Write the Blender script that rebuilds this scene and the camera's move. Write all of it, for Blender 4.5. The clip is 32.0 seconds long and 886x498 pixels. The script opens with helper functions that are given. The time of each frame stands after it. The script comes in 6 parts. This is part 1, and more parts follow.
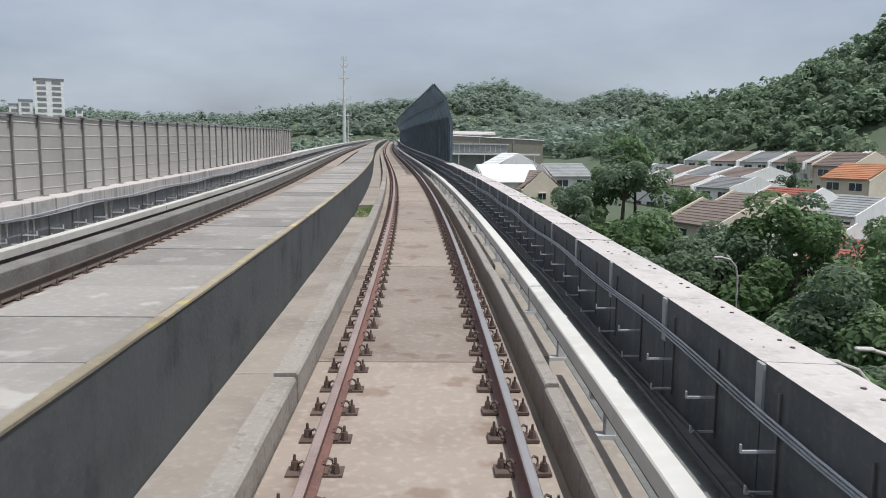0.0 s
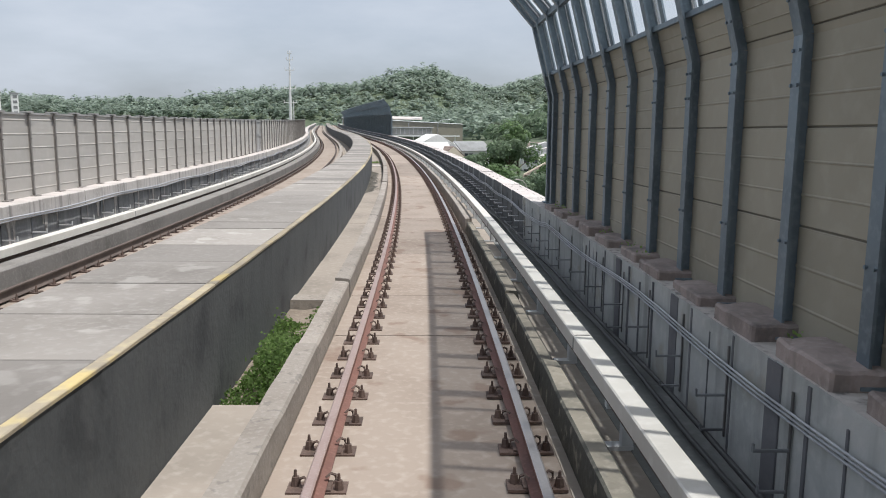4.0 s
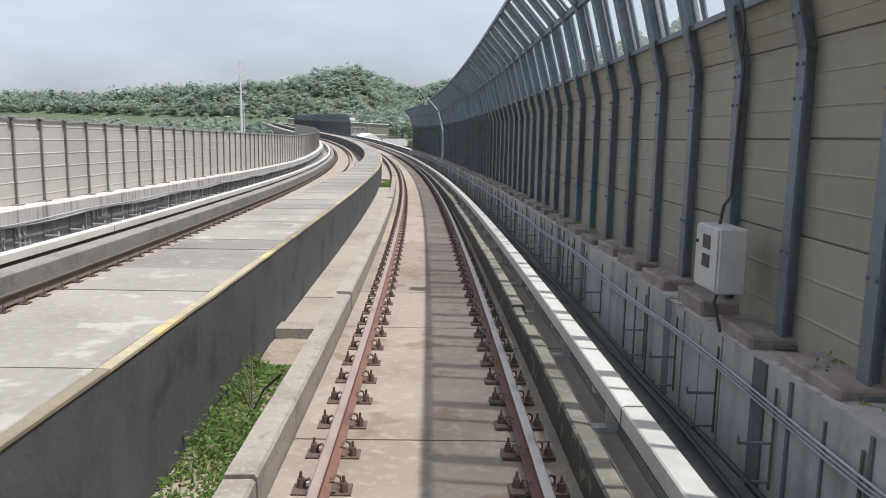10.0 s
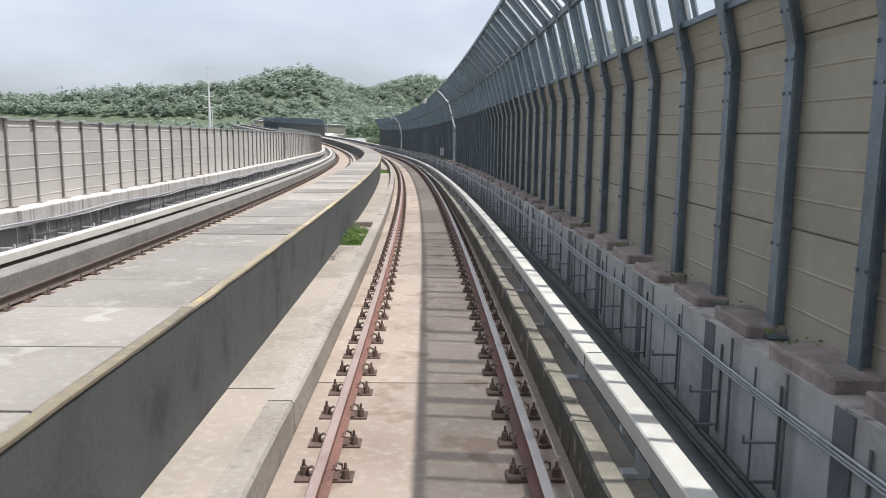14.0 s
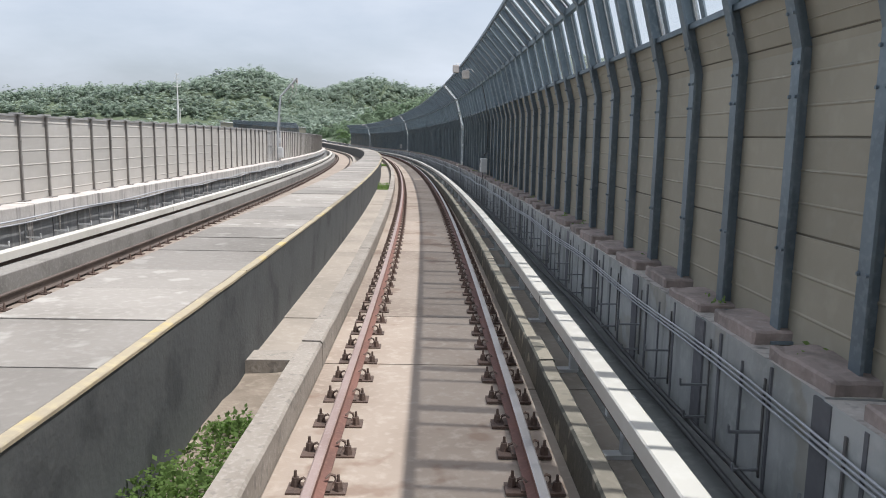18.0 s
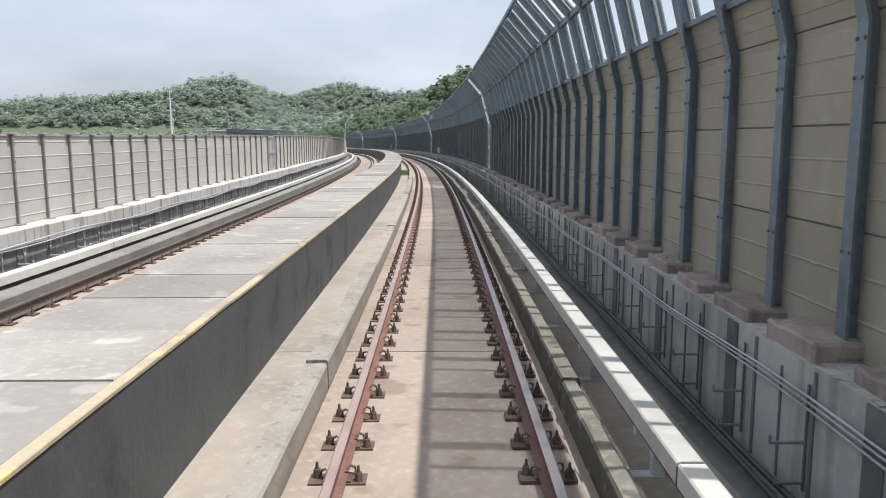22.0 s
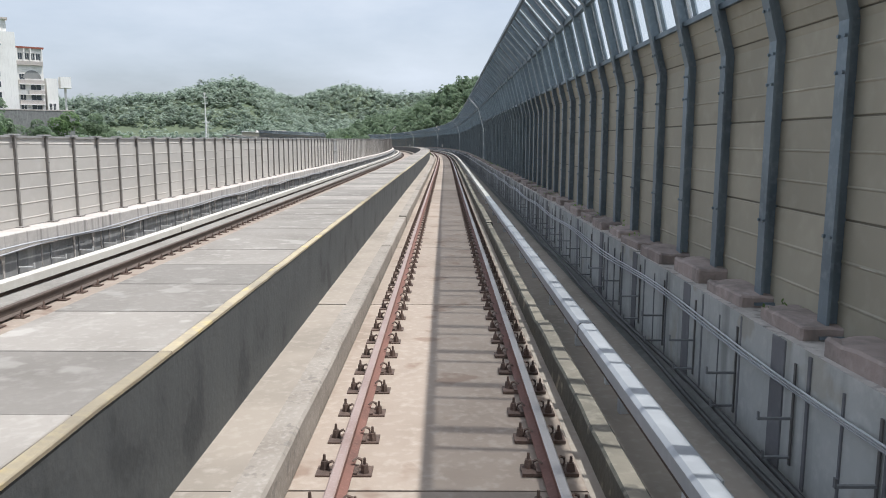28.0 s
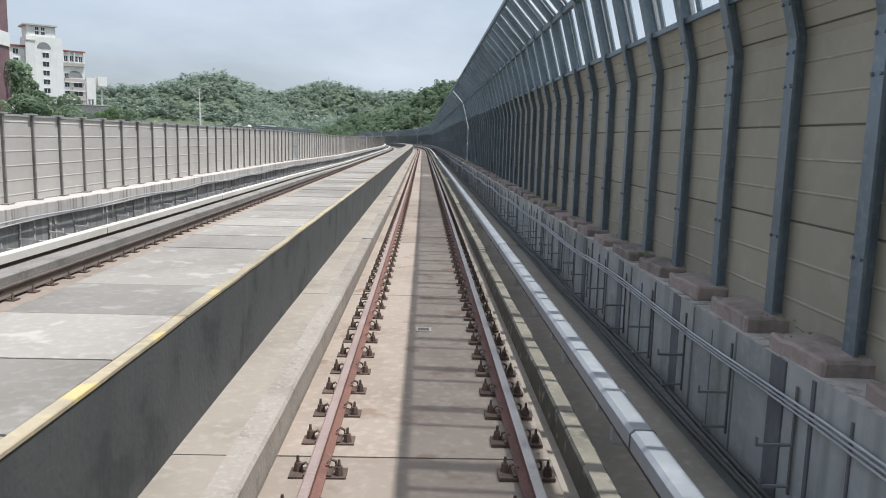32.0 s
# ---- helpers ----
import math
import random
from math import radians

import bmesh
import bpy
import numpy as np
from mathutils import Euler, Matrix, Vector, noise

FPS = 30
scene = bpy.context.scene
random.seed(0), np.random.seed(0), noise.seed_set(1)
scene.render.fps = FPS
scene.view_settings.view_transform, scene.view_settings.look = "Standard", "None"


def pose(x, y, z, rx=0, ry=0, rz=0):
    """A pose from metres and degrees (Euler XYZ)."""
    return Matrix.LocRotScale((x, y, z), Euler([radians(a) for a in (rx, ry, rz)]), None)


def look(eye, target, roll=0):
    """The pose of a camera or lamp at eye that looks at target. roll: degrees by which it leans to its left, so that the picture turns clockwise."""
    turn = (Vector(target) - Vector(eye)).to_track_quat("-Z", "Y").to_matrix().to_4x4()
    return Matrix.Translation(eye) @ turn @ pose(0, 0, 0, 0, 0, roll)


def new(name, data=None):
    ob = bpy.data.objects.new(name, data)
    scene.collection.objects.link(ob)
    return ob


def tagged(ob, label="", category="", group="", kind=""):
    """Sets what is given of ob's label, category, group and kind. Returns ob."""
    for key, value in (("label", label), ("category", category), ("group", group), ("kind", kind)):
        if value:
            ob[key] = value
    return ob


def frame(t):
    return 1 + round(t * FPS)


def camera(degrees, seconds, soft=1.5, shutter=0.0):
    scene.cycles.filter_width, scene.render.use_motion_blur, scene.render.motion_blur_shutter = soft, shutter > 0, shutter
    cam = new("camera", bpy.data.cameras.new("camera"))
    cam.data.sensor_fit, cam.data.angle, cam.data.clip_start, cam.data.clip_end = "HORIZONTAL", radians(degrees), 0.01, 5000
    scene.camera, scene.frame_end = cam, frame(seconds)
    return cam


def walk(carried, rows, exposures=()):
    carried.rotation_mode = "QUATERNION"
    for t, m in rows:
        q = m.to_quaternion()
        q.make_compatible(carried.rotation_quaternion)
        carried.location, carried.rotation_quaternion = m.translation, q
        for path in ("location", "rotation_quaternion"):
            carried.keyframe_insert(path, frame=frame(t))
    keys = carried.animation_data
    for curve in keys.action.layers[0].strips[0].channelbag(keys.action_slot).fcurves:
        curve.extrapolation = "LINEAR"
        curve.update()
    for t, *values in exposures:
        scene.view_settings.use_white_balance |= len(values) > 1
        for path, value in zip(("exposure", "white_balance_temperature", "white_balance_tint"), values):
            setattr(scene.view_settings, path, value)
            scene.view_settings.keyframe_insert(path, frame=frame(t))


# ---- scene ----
# ---- the camera and its walk: seconds, x, y, z, tilt, lean, turn ----
PATH = [
    (0.0, 0.058, 0.000, 2.219, 82.574, -0.598, -0.755),
    (0.5, 0.004, -7.223, 2.097, 82.437, -0.718, -1.507),
    (1.0, -0.136, -14.359, 1.991, 82.296, -0.873, -2.246),
    (1.5, -0.361, -21.409, 1.900, 82.146, -1.009, -2.947),
    (2.0, -0.666, -28.370, 1.825, 81.999, -1.040, -3.639),
    (2.5, -1.038, -35.242, 1.764, 81.875, -0.919, -4.291),
    (3.0, -1.482, -42.025, 1.717, 81.728, -0.713, -4.874),
    (3.5, -1.993, -48.719, 1.685, 81.548, -0.491, -5.421),
    (4.0, -2.567, -55.321, 1.665, 81.399, -0.401, -5.918),
    (4.5, -3.207, -61.833, 1.657, 81.307, -0.558, -6.372),
    (6.5, -6.309, -87.224, 1.747, 81.371, -1.428, -8.339),
    (7.0, -7.215, -93.480, 1.798, 81.400, -1.477, -8.840),
    (7.5, -8.158, -99.703, 1.860, 81.402, -1.441, -9.298),
    (8.0, -9.147, -105.891, 1.926, 81.398, -1.357, -9.752),
    (8.5, -10.182, -112.045, 1.990, 81.380, -1.251, -10.186),
    (9.0, -11.261, -118.164, 2.051, 81.356, -1.161, -10.643),
    (9.5, -12.385, -124.247, 2.109, 81.348, -1.098, -11.146),
    (10.0, -13.551, -130.295, 2.164, 81.336, -1.040, -11.594),
    (10.5, -14.763, -136.331, 2.217, 81.327, -0.999, -12.061),
    (11.0, -16.024, -142.380, 2.268, 81.331, -0.936, -12.502),
    (11.5, -17.334, -148.440, 2.317, 81.319, -0.801, -13.024),
    (12.0, -18.694, -154.511, 2.363, 81.298, -0.676, -13.470),
    (12.5, -20.108, -160.592, 2.407, 81.285, -0.594, -13.909),
    (13.0, -21.573, -166.684, 2.449, 81.272, -0.544, -14.348),
    (13.5, -23.097, -172.783, 2.488, 81.267, -0.558, -14.797),
    (14.0, -24.676, -178.890, 2.525, 81.281, -0.613, -15.279),
    (14.5, -26.309, -185.006, 2.560, 81.308, -0.680, -15.766),
    (16.5, -33.424, -209.551, 2.677, 81.481, -1.046, -17.627),
    (17.0, -35.352, -215.710, 2.703, 81.478, -1.071, -18.094),
    (17.5, -37.343, -221.878, 2.727, 81.480, -1.078, -18.553),
    (18.0, -39.391, -228.053, 2.750, 81.491, -1.064, -19.038),
    (18.5, -41.497, -234.238, 2.772, 81.512, -0.993, -19.499),
    (19.0, -43.659, -240.430, 2.793, 81.540, -0.888, -19.961),
    (19.5, -45.891, -246.626, 2.812, 81.577, -0.759, -20.334),
    (20.0, -48.173, -252.831, 2.830, 81.623, -0.599, -20.644),
    (20.5, -50.499, -259.043, 2.846, 81.669, -0.464, -20.845),
    (21.0, -52.860, -265.258, 2.861, 81.703, -0.263, -21.045),
    (21.5, -55.223, -271.489, 2.875, 81.705, -0.013, -21.169),
    (22.0, -57.610, -277.729, 2.888, 81.681, 0.156, -21.185),
    (22.5, -60.014, -283.978, 2.899, 81.646, 0.262, -21.146),
    (23.0, -62.433, -290.239, 2.908, 81.628, 0.287, -21.158),
    (23.5, -64.872, -296.510, 2.917, 81.652, 0.260, -21.136),
    (24.0, -67.321, -302.793, 2.926, 81.673, 0.222, -21.109),
    (24.5, -69.778, -309.090, 2.935, 81.674, 0.166, -21.135),
    (25.0, -72.242, -315.402, 2.945, 81.675, 0.144, -21.146),
    (25.5, -74.714, -321.727, 2.954, 81.673, 0.133, -21.127),
    (27.5, -84.633, -347.152, 2.994, 81.744, -0.130, -21.141),
    (28.0, -87.118, -353.530, 3.005, 81.755, -0.109, -21.114),
    (28.5, -89.597, -359.920, 3.015, 81.754, -0.108, -21.114),
    (29.0, -92.082, -366.316, 3.026, 81.765, -0.119, -21.114),
    (29.5, -94.571, -372.720, 3.037, 81.769, -0.223, -21.096),
    (30.0, -97.066, -379.130, 3.049, 81.731, -0.418, -21.166),
    (30.5, -99.577, -385.544, 3.060, 81.691, -0.690, -21.308),
    (31.0, -102.094, -391.965, 3.072, 81.686, -1.003, -21.649),
    (31.5, -104.619, -398.391, 3.083, 81.690, -1.282, -22.136),
    (32.0, -107.152, -404.823, 3.095, 81.671, -1.545, -22.778),
]
EXPOSURES = [(0.0, -0.10, 6060, 10), (3.0, 0.06, 6080, 10), (4.5, 0.26, 6280, 11), (7.0, 0.45, 6310, 11), (9.0, 0.34, 6250, 11), (11.0, 0.38, 6230, 11), (14.0, 0.49, 6240, 11),
             (17.0, 0.38, 6190, 11), (20.0, 0.50, 6230, 11), (25.0, 0.45, 6180, 10), (28.0, 0.43, 6150, 10), (32.0, 0.35, 6090, 9)]
cam = camera(60.61, 32.0, soft=1.0)
walk(cam, [(t, pose(x, y, z, a, b, c)) for t, x, y, z, a, b, c in PATH], EXPOSURES)

# ---- the line of the railway: bends (1/km) and slopes (percent) along it ----
BEND_AT = [-400.0, -340.0, -290.0, -250.0, -210.0, -170.0, -120.0, -70.0, -20.0, 10.0, 40.0, 60.0, 80.0, 120.0, 200.0, 420.0]
BENDS = [0.105, -0.071, 0.164, 1.088, 1.371, 1.255, 1.226, 1.444, 1.738, 1.62, 1.2, 0.2, -0.2, -0.3, 0.0, 0.0]
SLOPE_AT = [-400.0, -300.0, -200.0, -100.0, 0.0, 100.0, 200.0, 420.0]
SLOPES = [-0.168, -0.128, -0.45, -1.076, 1.795, 1.768, 1.8, 1.8]
S_LINE = np.arange(-450.0, 420.01, 1.0)
_bend = np.interp(S_LINE, BEND_AT, BENDS) / 1000
_turn = np.concatenate([[0], np.cumsum((_bend[1:] + _bend[:-1]) / 2)])
_zero = int(np.searchsorted(S_LINE, 0))
_turn -= _turn[_zero]
_mid = (_turn[1:] + _turn[:-1]) / 2
_lx = np.concatenate([[0], np.cumsum(-np.sin(_mid))])
_ly = np.concatenate([[0], np.cumsum(np.cos(_mid))])
_slope = np.interp(S_LINE, SLOPE_AT, SLOPES) / 100
_lz = np.concatenate([[0], np.cumsum((_slope[1:] + _slope[:-1]) / 2)])
_lx -= _lx[_zero]
_ly -= _ly[_zero]
_lz -= _lz[_zero]
HALF = 0.752                 # rail centre from the track's centre
MID_TRACK = -5.65            # centre of the other track
FIRST, LAST = -430.0, 330.0  # the stretch of viaduct that is built


def turn_at(s):
    return float(np.interp(s, S_LINE, _turn))


FAR_WALL_AT = [-420.0, -403.0, -375.0, -348.0, -300.0, -265.0, -229.0, -150.0, -115.0, -73.0, -35.0, 60.0]
FAR_WALL = [-0.10, -0.10, -0.13, -0.32, -0.28, -0.23, -0.03, -0.09, -0.05, -0.23, -0.03, 0.0]


TRACK_AT = [-430.0, -330.0, -280.0, -245.0, -210.0, -165.0, -90.0]
TRACK_SHIFT = [-0.12, -0.12, -0.11, -0.09, -0.045, -0.015, 0.0]
GUTTER_AT = [-250.0, -210.0, -165.0, -60.0]
GUTTER_RISE = [0.14, 0.09, 0.07, 0.0]


def level(s, l, z):
    """How far the deck beside our track lies higher or lower than its usual section: the far parapet, its power rail, the other track, the gutter, the near parapet."""
    straight = np.clip((-255.0 - s) / 75.0, 0.0, 1.0)
    gutter = np.interp(s, GUTTER_AT, GUTTER_RISE) if z < 0.3 else 0.0
    beside = np.where((l > -2.025) & (l < -1.362), gutter, np.where(l > 1.78, 0.12 * straight, 0.0))
    track = -0.20 + 0.06 * straight
    power = np.interp(s, [-420.0, -380.0, -350.0, -267.0, -230.0], [-0.08, -0.10, -0.25, -0.12, 0.0])
    return np.where(l < -7.8, np.interp(s, FAR_WALL_AT, FAR_WALL), np.where(l < -6.66, power, np.where(l < -3.7, track, beside)))


def at(s, l, z):
    """World place s metres along the line, l to the right of its centre, z over the rails."""
    a = np.interp(s, S_LINE, _turn)
    h = np.interp(s, S_LINE, _lz) + z + level(s, l, z)
    l = l + np.interp(s, TRACK_AT, TRACK_SHIFT) * (0.0 if l < -1.36 else 1.0 if l < 1.78 else 0.5)
    return (np.interp(s, S_LINE, _lx) + l * np.cos(a), np.interp(s, S_LINE, _ly) + l * np.sin(a), h)


def stand(s, l, z, spin=0.0):
    """Pose of a thing on the line: x to the right, y along the line, z up."""
    x, y, h = at(s, l, z)
    return Matrix.Translation((float(x), float(y), float(h))) @ Matrix.Rotation(turn_at(s) + spin, 4, "Z")


# ---- world, sun ----
SUN_WAY = Vector((-0.282, 0.205, -1.0)).normalized()
world = bpy.data.worlds.new("sky")
scene.world = world
world.use_nodes = True
wn, wl = world.node_tree.nodes, world.node_tree.links
wn.clear()
sky = wn.new("ShaderNodeTexSky")
sky.sky_type = "NISHITA"
sky.sun_disc = False
sky.sun_elevation = math.asin(-SUN_WAY.z)
sky.sun_rotation = math.atan2(-SUN_WAY.x, -SUN_WAY.y)
sky.air_density, sky.dust_density, sky.ozone_density = 1.0, 4.0, 2.0
cloud = wn.new("ShaderNodeTexNoise")
cloud.inputs["Scale"].default_value = 2.2
cloud.inputs["Detail"].default_value = 6.0
cloud.inputs["Roughness"].default_value = 0.55
ramp = wn.new("ShaderNodeValToRGB")
ramp.color_ramp.elements[0].position = 0.30
ramp.color_ramp.elements[0].color = (0.38, 0.38, 0.38, 1)
ramp.color_ramp.elements[1].position = 0.68
ramp.color_ramp.elements[1].color = (1, 1, 1, 1)
mix = wn.new("ShaderNodeMixRGB")
mix.inputs["Color2"].default_value = (5.05, 5.4, 5.85, 1)
back = wn.new("ShaderNodeBackground")
wout = wn.new("ShaderNodeOutputWorld")
place = wn.new("ShaderNodeTexCoord")
flat = wn.new("ShaderNodeMapping")
flat.inputs["Scale"].default_value = (1.0, 1.0, 3.2)
wl.new(place.outputs["Generated"], flat.inputs["Vector"])
wl.new(flat.outputs["Vector"], cloud.inputs["Vector"])
height = wn.new("ShaderNodeSeparateXYZ")
wl.new(place.outputs["Generated"], height.inputs["Vector"])
brighter = wn.new("ShaderNodeMapRange")      # an overcast sky grows brighter towards the zenith
brighter.inputs["From Min"].default_value, brighter.inputs["From Max"].default_value = 0.0, 0.9
brighter.inputs["To Min"].default_value, brighter.inputs["To Max"].default_value = 0.114, 0.118
wl.new(height.outputs["Z"], brighter.inputs["Value"])
wl.new(brighter.outputs["Result"], back.inputs["Strength"])
wl.new(cloud.outputs["Fac"], ramp.inputs["Fac"])
wl.new(ramp.outputs["Color"], mix.inputs["Fac"])
wl.new(sky.outputs["Color"], mix.inputs["Color1"])
wl.new(mix.outputs["Color"], back.inputs["Color"])
wl.new(back.outputs["Background"], wout.inputs["Surface"])
sun_data = bpy.data.lights.new("sun", "SUN")
sun_data.energy = 3.9
sun_data.angle = radians(0.6)
sun_data.color = (1.0, 0.965, 0.91)
sun = new("sun", sun_data)
sun.matrix_world = look((0, 0, 200), Vector((0, 0, 200)) + SUN_WAY)


# ---- materials ----
def material(name, base, dark=None, light=None, rough=0.8, metal=0.0, grain=30.0, patch=1.2, bump=0.15, vary=0.12, streak=None, spots=None):
    """Procedural surface: base colour, patches towards dark and light at two scales, a difference from piece to piece, fine relief.
    streak: (colour, amount) of stains that run down; spots: (colour, amount, scale)."""
    mat = bpy.data.materials.new(name)
    mat.use_nodes = True
    n, l = mat.node_tree.nodes, mat.node_tree.links
    b = n["Principled BSDF"]
    b.inputs["Metallic"].default_value = metal
    dark = dark or tuple(c * 0.62 for c in base)
    light = light or tuple(min(1, c * 1.22) for c in base)

    def noise_node(scale, detail=5.0, stretch=None):
        t = n.new("ShaderNodeTexNoise")
        t.inputs["Scale"].default_value = scale
        t.inputs["Detail"].default_value = detail
        if stretch:
            mp = n.new("ShaderNodeMapping")
            mp.inputs["Scale"].default_value = stretch
            l.new(geo.outputs["Position"], mp.inputs["Vector"])
            l.new(mp.outputs["Vector"], t.inputs["Vector"])
        else:
            l.new(geo.outputs["Position"], t.inputs["Vector"])
        return t

    def ramp_of(src, lo, hi):
        r = n.new("ShaderNodeMapRange")
        r.inputs["From Min"].default_value, r.inputs["From Max"].default_value = lo, hi
        l.new(src, r.inputs["Value"])
        return r.outputs["Result"]

    def blend(a, c, fac, amount=1.0):
        mx = n.new("ShaderNodeMixRGB")
        if isinstance(a, tuple):
            mx.inputs["Color1"].default_value = (*a, 1)
        else:
            l.new(a, mx.inputs["Color1"])
        mx.inputs["Color2"].default_value = (*c, 1)
        if amount != 1.0:
            ml = n.new("ShaderNodeMath")
            ml.operation = "MULTIPLY"
            ml.inputs[1].default_value = amount
            l.new(fac, ml.inputs[0])
            fac = ml.outputs[0]
        l.new(fac, mx.inputs["Fac"])
        return mx.outputs["Color"]

    geo = n.new("ShaderNodeNewGeometry")
    big, small = noise_node(patch), noise_node(grain, 8.0)
    col = blend(base, dark, ramp_of(big.outputs["Fac"], 0.45, 0.72), 0.8)
    col = blend(col, light, ramp_of(small.outputs["Fac"], 0.5, 0.75), 0.6)
    if spots:
        sp = noise_node(spots[2], 3.0)
        col = blend(col, spots[0], ramp_of(sp.outputs["Fac"], 0.60, 0.66), spots[1])
    if streak:
        k = streak[2] if len(streak) > 2 else 5.0
        st = noise_node(1.0, 4.0, (k, k, 0.35))
        col = blend(col, streak[0], ramp_of(st.outputs["Fac"], 0.52, 0.70), streak[1])
    if vary:
        info = n.new("ShaderNodeObjectInfo")
        isl = n.new("ShaderNodeNewGeometry")
        add = n.new("ShaderNodeMath")
        add.operation = "ADD"
        l.new(info.outputs["Random"], add.inputs[0])
        l.new(isl.outputs["Random Per Island"], add.inputs[1])
        fr = n.new("ShaderNodeMath")
        fr.operation = "FRACT"
        l.new(add.outputs[0], fr.inputs[0])
        hs = n.new("ShaderNodeHueSaturation")
        mr = n.new("ShaderNodeMapRange")
        mr.inputs["To Min"].default_value, mr.inputs["To Max"].default_value = 1 - vary, 1 + vary
        l.new(fr.outputs[0], mr.inputs["Value"])
        l.new(mr.outputs["Result"], hs.inputs["Value"])
        l.new(col, hs.inputs["Color"])
        col = hs.outputs["Color"]
    l.new(col, b.inputs["Base Color"])
    rr = n.new("ShaderNodeMapRange")
    rr.inputs["To Min"].default_value, rr.inputs["To Max"].default_value = max(0.05, rough - 0.12), min(1, rough + 0.12)
    l.new(small.outputs["Fac"], rr.inputs["Value"])
    l.new(rr.outputs["Result"], b.inputs["Roughness"])
    if bump:
        bp = n.new("ShaderNodeBump")
        bp.inputs["Strength"].default_value = bump
        bp.inputs["Distance"].default_value = 0.02
        l.new(small.outputs["Fac"], bp.inputs["Height"])
        l.new(bp.outputs["Normal"], b.inputs["Normal"])
    return mat


def clear_panel(name, colour, see, rough, glow_through=0.0):
    """A milky clear sheet: part of the light goes straight through, part is scattered on its way."""
    mat = bpy.data.materials.new(name)
    mat.use_nodes = True
    n, l = mat.node_tree.nodes, mat.node_tree.links
    b = n["Principled BSDF"]
    b.inputs["Base Color"].default_value = (*colour, 1)
    b.inputs["Roughness"].default_value = rough
    tr = n.new("ShaderNodeBsdfTransparent")
    tr.inputs["Color"].default_value = (0.9, 0.92, 0.93, 1)
    mx = n.new("ShaderNodeMixShader")
    mx.inputs["Fac"].default_value = see
    body = b.outputs["BSDF"]
    if glow_through:
        tl = n.new("ShaderNodeBsdfTranslucent")
        tl.inputs["Color"].default_value = (*colour, 1)
        m2 = n.new("ShaderNodeMixShader")
        m2.inputs["Fac"].default_value = glow_through
        l.new(body, m2.inputs[1])
        l.new(tl.outputs["BSDF"], m2.inputs[2])
        body = m2.outputs["Shader"]
    l.new(body, mx.inputs[1])
    l.new(tr.outputs["BSDF"], mx.inputs[2])
    l.new(mx.outputs["Shader"], n["Material Output"].inputs["Surface"])
    return mat


slab_mat = material("worn_concrete_slab", (0.30, 0.245, 0.198), (0.205, 0.158, 0.122), (0.41, 0.352, 0.295), 0.85, grain=11, patch=0.8, vary=0.16, bump=0.25, spots=((0.17, 0.105, 0.072), 0.55, 1.9))
grey_kerb_mat = material("grey_dusty_kerb", (0.225, 0.21, 0.19), (0.13, 0.12, 0.105), (0.33, 0.31, 0.285), 0.92, grain=16, patch=1.2, vary=0.1, bump=0.3)
curb_mat = material("weathered_concrete_kerb", (0.295, 0.262, 0.225), (0.20, 0.172, 0.143), (0.41, 0.375, 0.335), 0.9, grain=22, patch=1.5, vary=0.10, bump=0.3, spots=((0.12, 0.11, 0.10), 0.4, 9.0))
walk_mat = material("grey_walkway_slab", (0.26, 0.237, 0.21), (0.18, 0.162, 0.14), (0.345, 0.322, 0.292), 0.88, grain=13, patch=0.9, vary=0.25, bump=0.25, spots=((0.45, 0.425, 0.385), 0.4, 2.4))
edge_mat = material("yellowed_walkway_edge", (0.31, 0.262, 0.182), (0.18, 0.158, 0.125), (0.42, 0.35, 0.21), 0.85, grain=11, patch=1.1, vary=0.3, bump=0.4, spots=((0.50, 0.385, 0.14), 0.6, 1.7))
wall_mat = material("dark_streaked_concrete", (0.084, 0.088, 0.088), (0.048, 0.051, 0.052), (0.10, 0.102, 0.10), 0.9, grain=16, patch=1.6, vary=0.05, bump=0.3, streak=((0.115, 0.115, 0.11), 0.25, 4.0), spots=((0.038, 0.04, 0.042), 0.5, 1.6))
deck_mat = material("dirty_deck_concrete", (0.325, 0.282, 0.236), (0.21, 0.185, 0.155), (0.42, 0.375, 0.325), 0.9, grain=10, patch=0.8, vary=0.06)
# Kerb sides by the power rail: shade put into the colour, pale spots as sun.
kerb_shade_mat = material("shade_painted_kerb_concrete", (0.10, 0.095, 0.076), (0.055, 0.055, 0.045), (0.17, 0.157, 0.13), 0.92, grain=14, patch=2.6, vary=0.2, bump=0.5, spots=((0.36, 0.32, 0.25), 0.6, 4.2))
# Kerb top: dappled sun painted as a pale tone broken by dark spots.
kerb_sun_mat = material("sun_patched_kerb_top", (0.255, 0.225, 0.175), (0.10, 0.094, 0.074), (0.36, 0.325, 0.265), 0.92, grain=10, patch=1.1, vary=0.15, bump=0.4, spots=((0.085, 0.082, 0.066), 0.75, 2.6))
black_mat = material("near_black_parapet_concrete", (0.095, 0.10, 0.102), (0.06, 0.064, 0.066), (0.15, 0.155, 0.155), 0.85, grain=12, patch=1.0, vary=0.06, streak=((0.18, 0.18, 0.175), 0.35))
dark_floor_mat = material("dark_deck_concrete", (0.17, 0.175, 0.163), (0.085, 0.092, 0.087), (0.27, 0.272, 0.255), 0.8, grain=9, patch=0.8, vary=0.05)
parapet_mat = material("grey_parapet_concrete", (0.38, 0.387, 0.373), (0.24, 0.253, 0.24), (0.47, 0.47, 0.45), 0.88, grain=9, patch=1.3, vary=0.16, bump=0.3, streak=((0.14, 0.148, 0.135), 0.55, 3.6), spots=((0.24, 0.20, 0.12), 0.35, 1.6))
